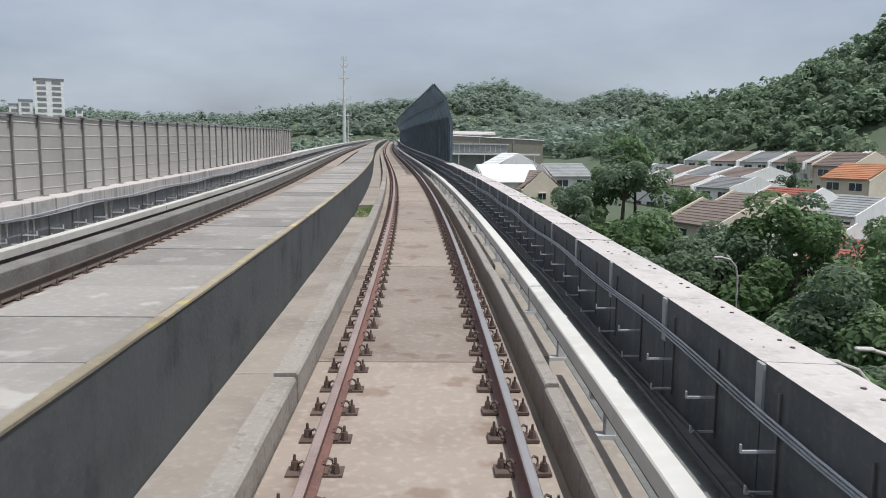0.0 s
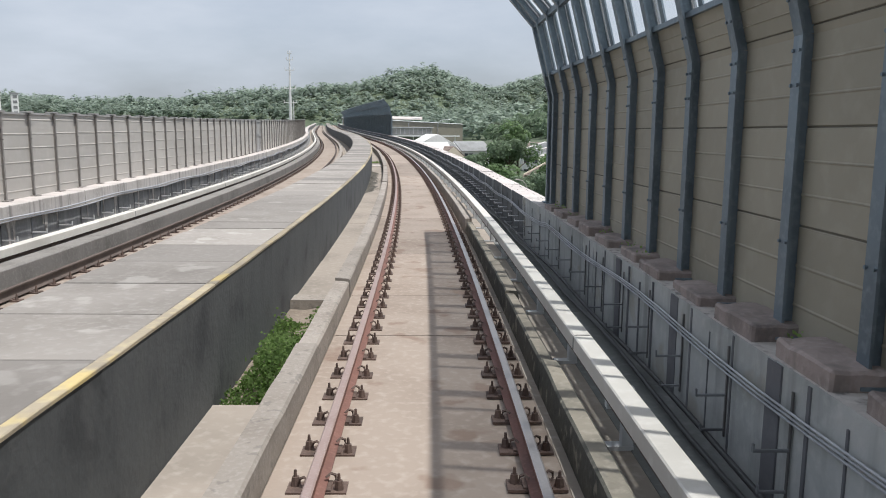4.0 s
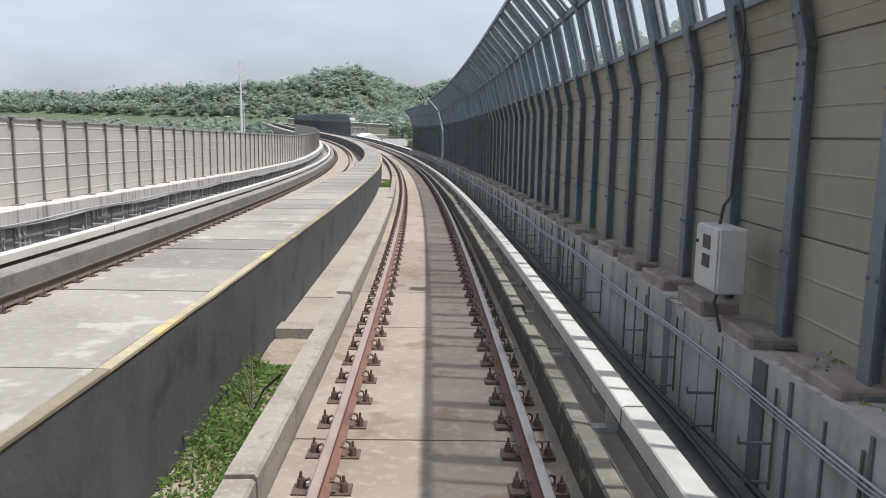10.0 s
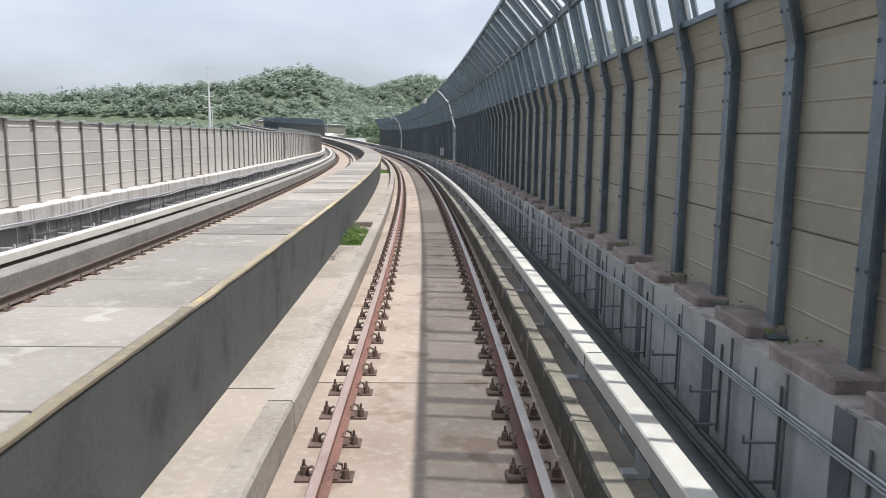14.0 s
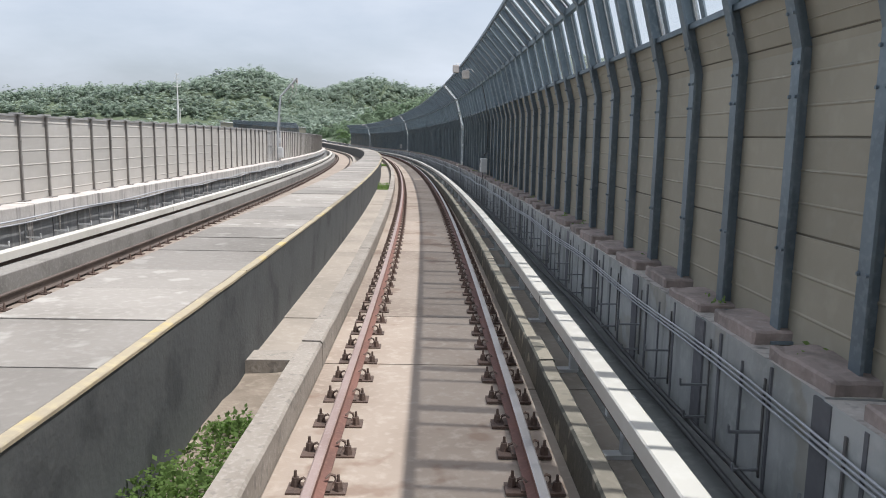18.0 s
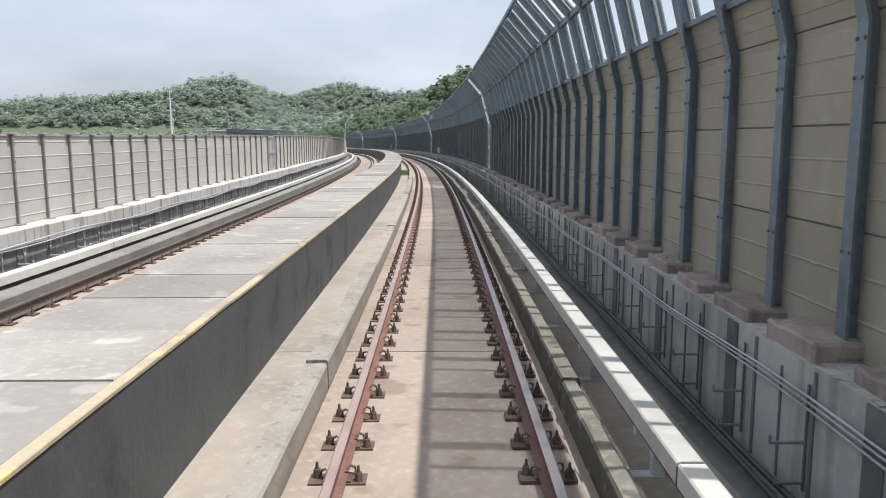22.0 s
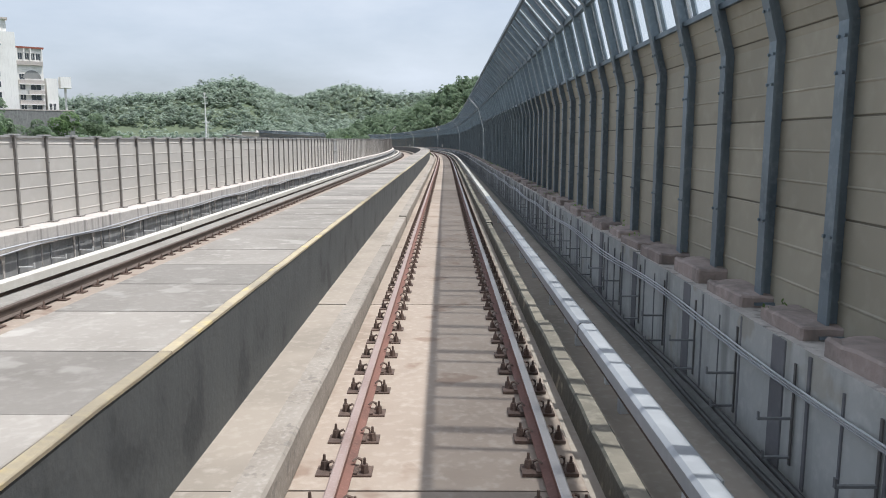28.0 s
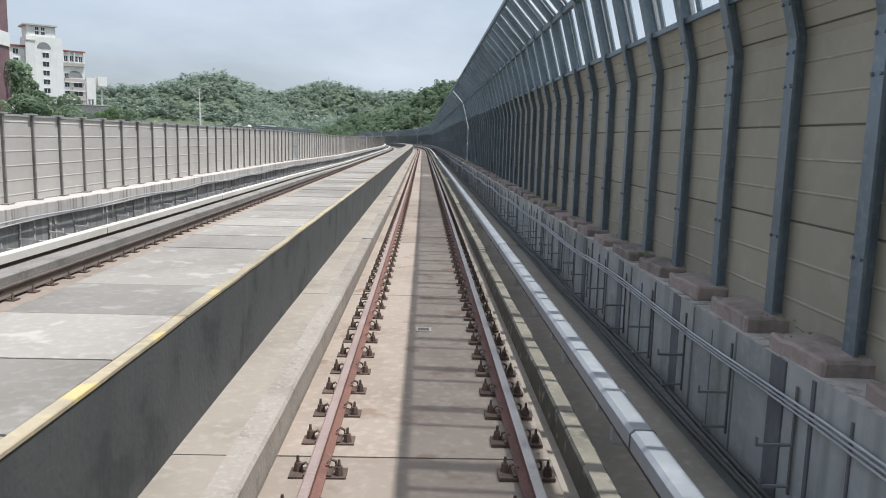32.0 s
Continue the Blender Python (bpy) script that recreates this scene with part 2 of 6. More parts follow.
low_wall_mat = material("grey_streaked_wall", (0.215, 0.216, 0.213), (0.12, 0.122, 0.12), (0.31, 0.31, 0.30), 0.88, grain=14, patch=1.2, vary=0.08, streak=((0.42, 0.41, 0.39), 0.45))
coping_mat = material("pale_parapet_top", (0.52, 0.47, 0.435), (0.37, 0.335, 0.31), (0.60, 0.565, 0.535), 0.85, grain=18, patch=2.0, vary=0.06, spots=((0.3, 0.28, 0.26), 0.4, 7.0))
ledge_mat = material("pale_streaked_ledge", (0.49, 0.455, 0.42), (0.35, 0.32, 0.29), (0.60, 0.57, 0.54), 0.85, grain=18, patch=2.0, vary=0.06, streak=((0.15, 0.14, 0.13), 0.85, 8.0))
mortar_mat = material("pinkish_mortar_block", (0.30, 0.245, 0.222), (0.15, 0.128, 0.118), (0.40, 0.34, 0.312), 0.92, grain=14, patch=2.6, vary=0.14, bump=0.5, streak=((0.12, 0.11, 0.10), 0.5, 4.0))
rust_mat = material("rusty_steel", (0.125, 0.085, 0.068), (0.06, 0.044, 0.037), (0.21, 0.15, 0.12), 0.75, metal=0.25, grain=60, patch=6, vary=0.12, bump=0.25)
rail_mat = material("rusty_rail_side", (0.20, 0.10, 0.078), (0.12, 0.065, 0.053), (0.29, 0.16, 0.13), 0.75, metal=0.15, grain=30, patch=2, vary=0.04)
brown_mat = material("dull_brown_rail", (0.105, 0.08, 0.066), (0.065, 0.05, 0.043), (0.15, 0.12, 0.10), 0.8, grain=30, patch=2, vary=0.05)
head_mat = material("dull_pinkish_rail_head", (0.36, 0.27, 0.24), (0.27, 0.19, 0.165), (0.45, 0.37, 0.34), 0.55, metal=0.3, grain=40, patch=2, vary=0.0, bump=0.0)
shine_mat = material("worn_rail_head", (0.47, 0.435, 0.415), (0.36, 0.32, 0.30), (0.56, 0.53, 0.51), 0.42, metal=0.7, grain=40, patch=2, vary=0.0, bump=0.0)
grey_cover_mat = material("grey_power_rail_cover", (0.40, 0.41, 0.425), (0.31, 0.32, 0.335), (0.48, 0.49, 0.50), 0.5, metal=0.15, grain=6, patch=0.6, vary=0.06, bump=0.03)
cover_mat = material("white_power_rail_cover", (0.60, 0.57, 0.51), (0.46, 0.43, 0.38), (0.69, 0.665, 0.615), 0.6, grain=6, patch=0.6, vary=0.06, bump=0.03)
steel_mat = material("blue_grey_galvanised_steel", (0.175, 0.217, 0.25), (0.10, 0.13, 0.155), (0.28, 0.325, 0.35), 0.5, metal=0.45, grain=14, patch=1.4, vary=0.08, bump=0.04)
panel_mat = material("olive_brown_noise_panel", (0.31, 0.286, 0.224), (0.255, 0.235, 0.182), (0.365, 0.34, 0.274), 0.7, grain=5, patch=0.7, vary=0.08, bump=0.05)
fence_mat = material("beige_noise_panel", (0.47, 0.445, 0.405), (0.42, 0.395, 0.36), (0.52, 0.495, 0.46), 0.75, grain=3.5, patch=0.6, vary=0.06, bump=0.05)
# Broken pale patches paint the glint along the panel swages.
panel_glint_mat = material("painted_panel_glint", (0.285, 0.262, 0.207), None, None, 0.7, grain=5, vary=0.05, bump=0.0, spots=((0.52, 0.49, 0.42), 0.8, 1.6))
fence_post_mat = material("pale_grey_steel_post", (0.40, 0.39, 0.375), (0.32, 0.31, 0.30), (0.46, 0.45, 0.435), 0.6, metal=0.2, grain=14, patch=1.4, vary=0.08, bump=0.03)
# The low barrier's swage glint, likewise put into the colour.
glint_mat = material("painted_fence_glint", (0.47, 0.44, 0.395), None, None, 0.7, grain=5, vary=0.05, bump=0.0, spots=((0.68, 0.66, 0.62), 0.9, 1.3))
dark_mat = material("black_seam", (0.13, 0.118, 0.092), None, None, 0.8, vary=0.0, bump=0.0)
cable_mat = material("pale_grey_cable", (0.44, 0.45, 0.47), None, None, 0.5, grain=20, vary=0.05, bump=0.0)
pipe_mat = material("black_cable", (0.045, 0.045, 0.045), None, None, 0.5, grain=20, vary=0.1, bump=0.0)
alu_mat = material("pale_aluminium_frame", (0.36, 0.38, 0.39), (0.29, 0.305, 0.315), None, 0.45, metal=0.5, grain=8, vary=0.05, bump=0.0)
box_mat = material("light_grey_painted_steel", (0.55, 0.555, 0.55), None, None, 0.5, grain=6, vary=0.05, bump=0.02)
bracket_mat = material("galvanised_bracket", (0.50, 0.51, 0.52), None, None, 0.5, metal=0.3, grain=20, vary=0.1, bump=0.0)
louvre_mat = clear_panel("milky_clear_sheet", (0.60, 0.63, 0.66), 0.33, 0.35, 0.7)
lower_sheet_mat = clear_panel("clear_ribbed_sheet", (0.86, 0.88, 0.90), 0.80, 0.25, 0.8)
glass_mat = clear_panel("door_glass", (0.30, 0.33, 0.35), 0.74, 0.05)


# ---- making meshes ----
def mesh_from(name, verts, faces, mats, slots=None, smooth=False):
    me = bpy.data.meshes.new(name)
    me.from_pydata([tuple(map(float, v)) for v in verts], [], faces)
    for mt in mats:
        me.materials.append(mt)
    if slots is not None:
        me.polygons.foreach_set("material_index", slots)
    if smooth:
        me.polygons.foreach_set("use_smooth", [True] * len(me.polygons))
    me.update()
    return me


def put(name, data, parent=None, label="", m=None):
    ob = new(name, data)
    if m is not None:
        ob.matrix_world = m
    if parent is not None:
        ob.parent = parent
    if label:
        ob["label"] = label
    return ob


def part(name, bm, mat, parent, label="", smooth=False):
    me = bpy.data.meshes.new(name)
    bm.to_mesh(me)
    bm.free()
    for mt in mat if isinstance(mat, (list, tuple)) else [mat]:
        me.materials.append(mt)
    if smooth:
        me.polygons.foreach_set("use_smooth", [True] * len(me.polygons))
    return put(name, me, parent, label)


def thing(name, label, category, group="", kind="", m=None):
    return tagged(put(name, None, None, "", m), label, category, group, kind)


def sweep(name, profile, s0, s1, mats, step=3.0, slots=None, wobble=0.0, smooth=False):
    """A closed cross-section [(l, z), ...], counter-clockwise as seen looking along the line, carried from s0 to s1."""
    n = max(1, int(math.ceil((s1 - s0) / step)))
    ss = np.linspace(s0, s1, n + 1)
    k = len(profile)
    verts = []
    for s in ss:
        for l, z in profile:
            verts.append(at(s, l, z + (wobble * noise.noise((s * 1.7, l * 3, z)) if wobble else 0)))
    faces, idx = [], []
    for i in range(n):
        for j in range(k):
            a, b = i * k + j, i * k + (j + 1) % k
            faces.append((a, b, b + k, a + k))
            idx.append(slots[j] if slots else 0)
    faces.append(tuple(range(k - 1, -1, -1)))
    faces.append(tuple(n * k + j for j in range(k)))
    idx += [0, 0]
    me = mesh_from(name, verts, faces, mats, idx)
    if smooth:
        me.polygons.foreach_set("use_smooth", [True] * len(me.polygons))
    return me


def rect(l0, l1, z0, z1, c=0.0):
    """Rectangle cross-section with its upper corners cut by c."""
    if not c:
        return [(l0, z0), (l1, z0), (l1, z1), (l0, z1)]
    return [(l0, z0), (l1, z0), (l1, z1 - c), (l1 - c, z1), (l0 + c, z1), (l0, z1 - c)]


def mirror(profile):
    """The same cross-section for the other track."""
    return [(MID_TRACK - l, z) for l, z in reversed(profile)]


def bm_box(bm, x0, x1, y0, y1, z0, z1, slot=0, bevel=0.0):
    v = bmesh.ops.create_cube(bm, size=1.0, matrix=Matrix.Translation(((x0 + x1) / 2, (y0 + y1) / 2, (z0 + z1) / 2)) @ Matrix.Diagonal((x1 - x0, y1 - y0, z1 - z0, 1)))["verts"]
    fs = {f for w in v for f in w.link_faces}
    for f in fs:
        f.material_index = slot
    if bevel:
        es = list({e for w in v for e in w.link_edges})
        r = bmesh.ops.bevel(bm, geom=es, offset=bevel, segments=1, affect="EDGES")
        for f in r["faces"]:
            f.material_index = slot
    return v


def bm_rod(bm, p, q, r, sides=8, r2=None, slot=0):
    p, q = Vector(p), Vector(q)
    d = q - p
    m = Matrix.Translation((p + q) / 2) @ d.to_track_quat("Z", "Y").to_matrix().to_4x4()
    v = bmesh.ops.create_cone(bm, cap_ends=True, segments=sides, radius1=r, radius2=r if r2 is None else r2, depth=d.length, matrix=m)["verts"]
    for f in {f for w in v for f in w.link_faces}:
        f.material_index = slot
    return v


def bm_tube(bm, pts, r, sides=6, slot=0):
    """A bent tube through the points."""
    rings = []
    pts = [Vector(q) for q in pts]
    for i, q in enumerate(pts):
        d = (pts[min(i + 1, len(pts) - 1)] - pts[max(i - 1, 0)]).normalized()
        rot = d.to_track_quat("Z", "Y").to_matrix()
        rings.append([bm.verts.new(q + rot @ Vector((r * math.cos(a), r * math.sin(a), 0))) for a in [2 * math.pi * k / sides for k in range(sides)]])
    for a, b in zip(rings, rings[1:]):
        for k in range(sides):
            f = bm.faces.new((a[k], a[(k + 1) % sides], b[(k + 1) % sides], b[k]))
            f.material_index = slot
    for ring, flip in ((rings[0], True), (rings[-1], False)):
        f = bm.faces.new(ring[::-1] if flip else ring)
        f.material_index = slot


def bm_mesh(name, bm, mats, smooth=False):
    me = bpy.data.meshes.new(name)
    bm.to_mesh(me)
    bm.free()
    for mt in mats:
        me.materials.append(mt)
    if smooth:
        me.polygons.foreach_set("use_smooth", [True] * len(me.polygons))
    return me


def joined(name, me, poses, mats):
    """Many copies of one small mesh in a single one."""
    v0 = np.empty(len(me.vertices) * 3)
    me.vertices.foreach_get("co", v0)
    v0 = np.c_[v0.reshape(-1, 3), np.ones(len(me.vertices))]
    f0 = [tuple(p.vertices) for p in me.polygons]
    i0 = [p.material_index for p in me.polygons]
    verts, faces, idx = [], [], []
    for k, m in enumerate(poses):
        verts.append((v0 @ np.array(m).T)[:, :3])
        o = k * len(v0)
        faces += [tuple(a + o for a in f) for f in f0]
        idx += i0
    return mesh_from(name, np.concatenate(verts), faces, mats, idx)
# ---- the ground and hills ----
HILLS = [(133, 2016, 138, 189, 288), (-221, 1900, 89, 235, 270), (-579, 1980, 58, 271, 306), (-1008, 2070, 73, 322, 306), (-1441, 2160, 70, 395, 324),
         (288, 2322, 127, 202, 234), (612, 2520, 167, 178, 270), (944, 2430, 159, 232, 270), (209, 2000, 15, 47, 200), (478, 2400, 26, 71, 200), (-78, 1950, 20, 82, 200),
         (120, 330, 20, 42, 60), (177, 229, 50, 68, 66), (258, 315, 41, 78, 80), (335, 229, 50, 88, 100), (300, 600, 42, 150, 160), (599, 500, 80, 201, 250),
         (50, 560, 12, 110, 110), (-150, 620, 10, 160, 120), (-150, -70, 12, 60, 90)]


def ground_z(x, y):
    z = -12.5 + np.clip((y - 105) * 0.05, 0, 7.0) / (1 + np.exp(-(x - 10) / 8.0))
    for cx, cy, h, sx, sy in HILLS:
        z = z + h * np.exp(-((x - cx) / sx) ** 2 - ((y - cy) / sy) ** 2)
    return z


gx = np.concatenate([np.linspace(-4500, -1900, 10), np.linspace(-1850, 1450, 200), np.linspace(1500, 4000, 10)])
gy = np.concatenate([np.linspace(-3500, -700, 10), np.linspace(-650, 2900, 210), np.linspace(2950, 5500, 10)])
GX, GY = np.meshgrid(gx, gy)
GZ = ground_z(GX, GY) + 1.5 * np.sin(GX / 23.0) * np.sin(GY / 31.0) * 0.15
grid_v = np.stack([GX, GY, GZ], -1).reshape(-1, 3)
nx = len(gx)
grid_f = [(j * nx + i, j * nx + i + 1, (j + 1) * nx + i + 1, (j + 1) * nx + i) for j in range(len(gy) - 1) for i in range(nx - 1)]
grass_mat = material("rough_grass_and_undergrowth", (0.082, 0.105, 0.06), (0.055, 0.074, 0.043), (0.115, 0.14, 0.078), 0.95, grain=0.6, patch=0.03, vary=0.0, bump=0.3)
ground = put("ground", mesh_from("ground", grid_v, grid_f, [grass_mat], smooth=True))
tagged(ground, "grassy green ground rising to wooded hills", "ground", kind="structure")

# ---- the viaduct, span by span ----
SPAN_ENDS = [-430, -403, -366, -329, -292, -258, -224.5, -193, -159.4, -121.6, -83.2, -44.3, -3.3, 27.6, 65, 103, 141, 179, 217, 255, 293, 330]
GAPS = [(-3.6, 0.0, 27.6), (-4.2, 0.0, -44.3), (-6.8, 0.0, -83.2), (-4.7, 0.0, -121.6), (-4.3, 0.0, -159.4), (-2.8, 0.0, -193.0), (-7.2, 0.0, -224.5)]
DECK = [(-8.8, -0.85), (-7.2, -1.05), (-5.4, -2.6), (-0.3, -2.6), (1.5, -1.05), (3.08, -0.85), (3.08, -0.46), (-1.36, -0.46), (-1.36, -0.62), (-2.03, -0.62), (-2.03, -0.46), (-3.42, -0.46), (-3.42, -0.62), (-4.29, -0.62), (-4.29, -0.46), (-8.8, -0.46)]
for a, b in zip(SPAN_ENDS, SPAN_ENDS[1:]):
    tagged(put("viaduct_deck", sweep("viaduct_deck", DECK, a + 0.02, b - 0.02, [deck_mat], 4.0)), "grey concrete viaduct deck carrying two railway tracks", "viaduct", kind="structure")
pier_bm = bmesh.new()
bm_rod(pier_bm, (0, 0, -16), (0, 0, -4.2), 1.0, 20)
bm_rod(pier_bm, (0, 0, -4.2), (0, 0, -2.62), 1.0, 20, r2=2.3)
pier_me = bm_mesh("viaduct_pier", pier_bm, [parapet_mat])
for s in SPAN_ENDS[1:-1]:
    tagged(put("viaduct_pier", pier_me, m=stand(s, -2.85, 0)), "round concrete pier under the viaduct", "pier", group="viaduct piers", kind="structure")

PANEL = 6.06       # length of a piece of track slab
JOINT = 7.98       # one of its joints
TIE = 0.606        # spacing of the rail fasteners


def cells(a, b, pitch, origin):
    """Joints of a regular pitch that lie from a to b."""
    k0 = math.ceil((a - origin) / pitch)
    k1 = math.floor((b - origin) / pitch)
    return [origin + k * pitch for k in range(k0, k1 + 1)]


def fastener_mesh(fine):
    bm = bmesh.new()
    bm_box(bm, -0.205, 0.205, -0.085, 0.085, 0.0, 0.022)
    bm_box(bm, -0.10, 0.10, -0.075, 0.075, 0.020, 0.036)
    for sx, sy in ((-1, 0.03), (1, -0.03)):
        x = sx * 0.152
        if not fine:
            bm_rod(bm, (x, sy, 0.02), (x, sy, 0.125), 0.030, 4, r2=0.010)
            continue
        bm_rod(bm, (x, sy, 0.02), (x, sy, 0.085), 0.036, 6, r2=0.026)
        bm_rod(bm, (x, sy, 0.085), (x, sy, 0.135), 0.014, 5, r2=0.010)
        arc = [(sx * (0.088 + 0.036 * math.cos(u)), -sy + 0.055 * math.cos(u * 0.5) - 0.02, 0.058 + 0.042 * math.sin(u)) for u in np.linspace(-2.4, 2.6, 6)]
        bm_tube(bm, arc, 0.011, 4)
    return bm_mesh("fastener", bm, [rust_mat])


FASTENER, FAR_FASTENER = fastener_mesh(True), fastener_mesh(False)
# Slightly proud strips; their dark tone stands for the shade in recessed joints.
joint_shade = bmesh.new()
bm_box(joint_shade, -0.006, 0.02, -0.11, 0.11, -0.52, 0.535)
joint_mat = material("purplish_grey_joint", (0.135, 0.135, 0.142), (0.09, 0.09, 0.095), (0.18, 0.18, 0.185), 0.9, grain=9, patch=1.4, vary=0.15)
JOINT_SHADE = bm_mesh("joint_strip", joint_shade, [joint_mat])
drip = bmesh.new()
ring = [drip.verts.new((x, y, z)) for x in (0.0, 0.012) for y, z in ((-0.05, 0.0), (0.05, 0.0), (0.025, -0.18), (0.008, -0.55), (-0.012, -0.5), (-0.02, -0.2))]
drip.faces.new(ring[6:][::-1])
for k in range(6):
    drip.faces.new((ring[k], ring[(k + 1) % 6], ring[6 + (k + 1) % 6], ring[6 + k]))
bmesh.ops.recalc_face_normals(drip, faces=drip.faces)
DRIP = bm_mesh("drip", drip, [ledge_mat])
HEAD = [(-0.034, -0.034), (0.034, -0.034), (0.036, -0.008), (0.026, 0.0), (-0.026, 0.0), (-0.036, -0.008)]
WEB = [(-0.070, -0.165), (0.070, -0.165), (0.070, -0.153), (0.012, -0.132), (0.010, -0.034), (-0.010, -0.034), (-0.012, -0.132), (-0.070, -0.153)]
for centre, mats, label in ((0.0, (rail_mat, None), "rusty steel running rail with a shiny worn top"), (MID_TRACK, (brown_mat, brown_mat), "dull brown steel running rail of the opposite track")):
    for side in (-1, 1):
        rail = thing("running_rail", label, "rail", "running rails")
        lift = side * 0.008 if centre == 0 else 0.0
        put("web", sweep("web", [(centre + side * HALF + l, z + lift) for l, z in WEB], FIRST, LAST, [mats[0]], 2.0), rail, "rusty foot and web")
        top = head_mat if side < 0 else shine_mat
        put("head", sweep("head", [(centre + side * HALF + l, z + lift) for l, z in HEAD], FIRST, LAST, [mats[0], mats[1] or top], 2.0, [0, 0, 1, 1, 1, 0]), rail, "worn rail head")

for a, b in zip(SPAN_ENDS, SPAN_ENDS[1:]):
    bed = thing("track_bed", "worn concrete track slabs with rusty rail fasteners", "track bed", kind="structure")
    far = thing("track_bed", "worn concrete slabs of the opposite track", "track bed", kind="structure")
    near = a < 60
    js = [a] + (cells(a + 0.5, b - 0.5, PANEL, JOINT) if near else []) + [b]
    for s0, s1 in zip(js, js[1:]):
        put("slab_panel", sweep("slab_panel", rect(-1.118, 0.99, -0.47, -0.2, 0.012), s0 + 0.012, s1 - 0.012, [slab_mat], 3.1), bed)
    put("slab_panel", sweep("slab_panel", rect(MID_TRACK - 0.99, MID_TRACK + 0.99, -0.47, -0.2), a + 0.01, b - 0.01, [slab_mat], 4.0), far)
    ties = cells(a + 0.05, b - 0.05, TIE, JOINT + 0.3)
    for side in (-1, 1):
        if a < 20:
            for s in ties:
                put("fastener", FASTENER, bed, m=stand(s, side * HALF, -0.2 + side * 0.008))
        else:
            put("fastener_row", joined("fastener_row", FAR_FASTENER, [stand(s, side * HALF, -0.2) for s in ties], [rust_mat]), bed)["kind"] = "stuff"
    put("fastener_row", joined("fastener_row", FAR_FASTENER, [stand(s, MID_TRACK - HALF, -0.2) for s in ties], [rust_mat]), far)["kind"] = "stuff"

    # upstands beside the track
    kerb = thing("track_kerb", "weathered grey concrete kerb in long pieces beside the rails", "kerb", kind="structure")
    js = [a] + (cells(a + 0.6, b - 0.6, PANEL, JOINT - 1.2) if near else []) + [b]
    for i, (s0, s1) in enumerate(zip(js, js[1:])):
        d = random.uniform(-0.02, 0.02)
        put("kerb_piece", sweep("kerb_piece", [(-1.35, -0.47), (-1.125 + d * 0.3, -0.47), (-1.135 + d * 0.3, 0.01 + d), (-1.155 + d * 0.3, 0.035 + d), (-1.35, 0.035 + d)], s0 + 0.012, s1 - 0.012, [curb_mat], 0.5, wobble=0.02), kerb)
        if s0 > -38:
            put("kerb_piece", sweep("kerb_piece", rect(1.15, 1.29, -0.47, -0.06 + d, 0.015), s0 + 0.012, s1 - 0.012, [curb_mat], 1.0, wobble=0.012), kerb)
        else:
            # The kerb's sunlit top and shaded sides are painted by its two materials.
            put("kerb_piece", sweep("kerb_piece", [(1.17, -0.47), (1.42 + d, -0.47), (1.36 + d, -0.16 + d), (1.34 + d, -0.14 + d), (1.21, -0.14 + d), (1.19, -0.16 + d)], s0 + 0.012, s1 - 0.012, [kerb_shade_mat, kerb_sun_mat], 0.5, [0, 0, 0, 1, 0, 0], wobble=0.03), kerb)
    put("kerb_piece", sweep("kerb_piece", rect(MID_TRACK - 1.42, MID_TRACK - 1.03, -0.47, 0.0, 0.02), a + 0.01, b - 0.01, [grey_kerb_mat], 2.0), kerb)
    put("kerb_piece", sweep("kerb_piece", rect(MID_TRACK + 1.06, MID_TRACK + 1.35, -0.47, 0.06, 0.015), a + 0.01, b - 0.01, [curb_mat], 2.0), kerb)

    # the gutter floor between kerb and walkway, open at the pier heads
    gutter = thing("gutter_floor", "tan concrete gutter floor beside the walkway wall", "gutter", kind="structure")
    ga = a
    gb = b
    for g0, _, g1 in GAPS:
        if abs(g1 - b) < 0.1:
            gb = b + g0
    js = [ga + 0.36 if any(abs(g[2] - a) < 0.1 for g in GAPS) else ga] + (cells(ga + 1.5, gb - 1.0, PANEL, JOINT) if near else []) + [gb]
    for s0, s1 in zip(js, js[1:]):
        put("floor_slab", sweep("floor_slab", rect(-2.02, -1.375, -0.50, -0.34 + random.uniform(-0.006, 0.006)), s0 + 0.006, s1 - 0.006, [deck_mat], 2.0), gutter)

    # the raised walkway between the tracks
    path = thing("centre_walkway", "raised grey concrete walkway between the two tracks", "walkway", kind="structure")
    # The side walls get a much darker colour than the walkway slabs.
    put("side_wall", sweep("side_wall", [(-2.12, -0.46), (-2.03, -0.46), (-1.992, 0.772), (-2.12, 0.772)], a, b, [wall_mat], 3.0), path, "dark streaked concrete side wall")
    put("side_wall", sweep("side_wall", rect(-3.42, -3.33, -0.46, 0.71), a, b, [wall_mat], 3.0), path, "dark streaked concrete side wall")
    js = [a] + cells(a + 0.4, b - 0.4, 1.205 if near else 4.82, -114.66) + [b]
    for s0, s1 in zip(js, js[1:]):
        d = random.uniform(-0.006, 0.006)
        put("walkway_slab", sweep("walkway_slab", rect(-3.40, -2.075, 0.715, 0.80 + d, 0.006), s0 + 0.009, s1 - 0.009, [walk_mat], 3.0), path)

    js = [a] + cells(a + 2, b - 2, 6.025, -114.66) + [b]
    for s0, s1 in zip(js, js[1:]):
        put("edge_strip", sweep("edge_strip", rect(-2.07, -1.985, 0.776, 0.803, 0.006), s0 + 0.006, s1 - 0.006, [edge_mat], 0.6, wobble=0.01), path, "worn yellowish edge strip")

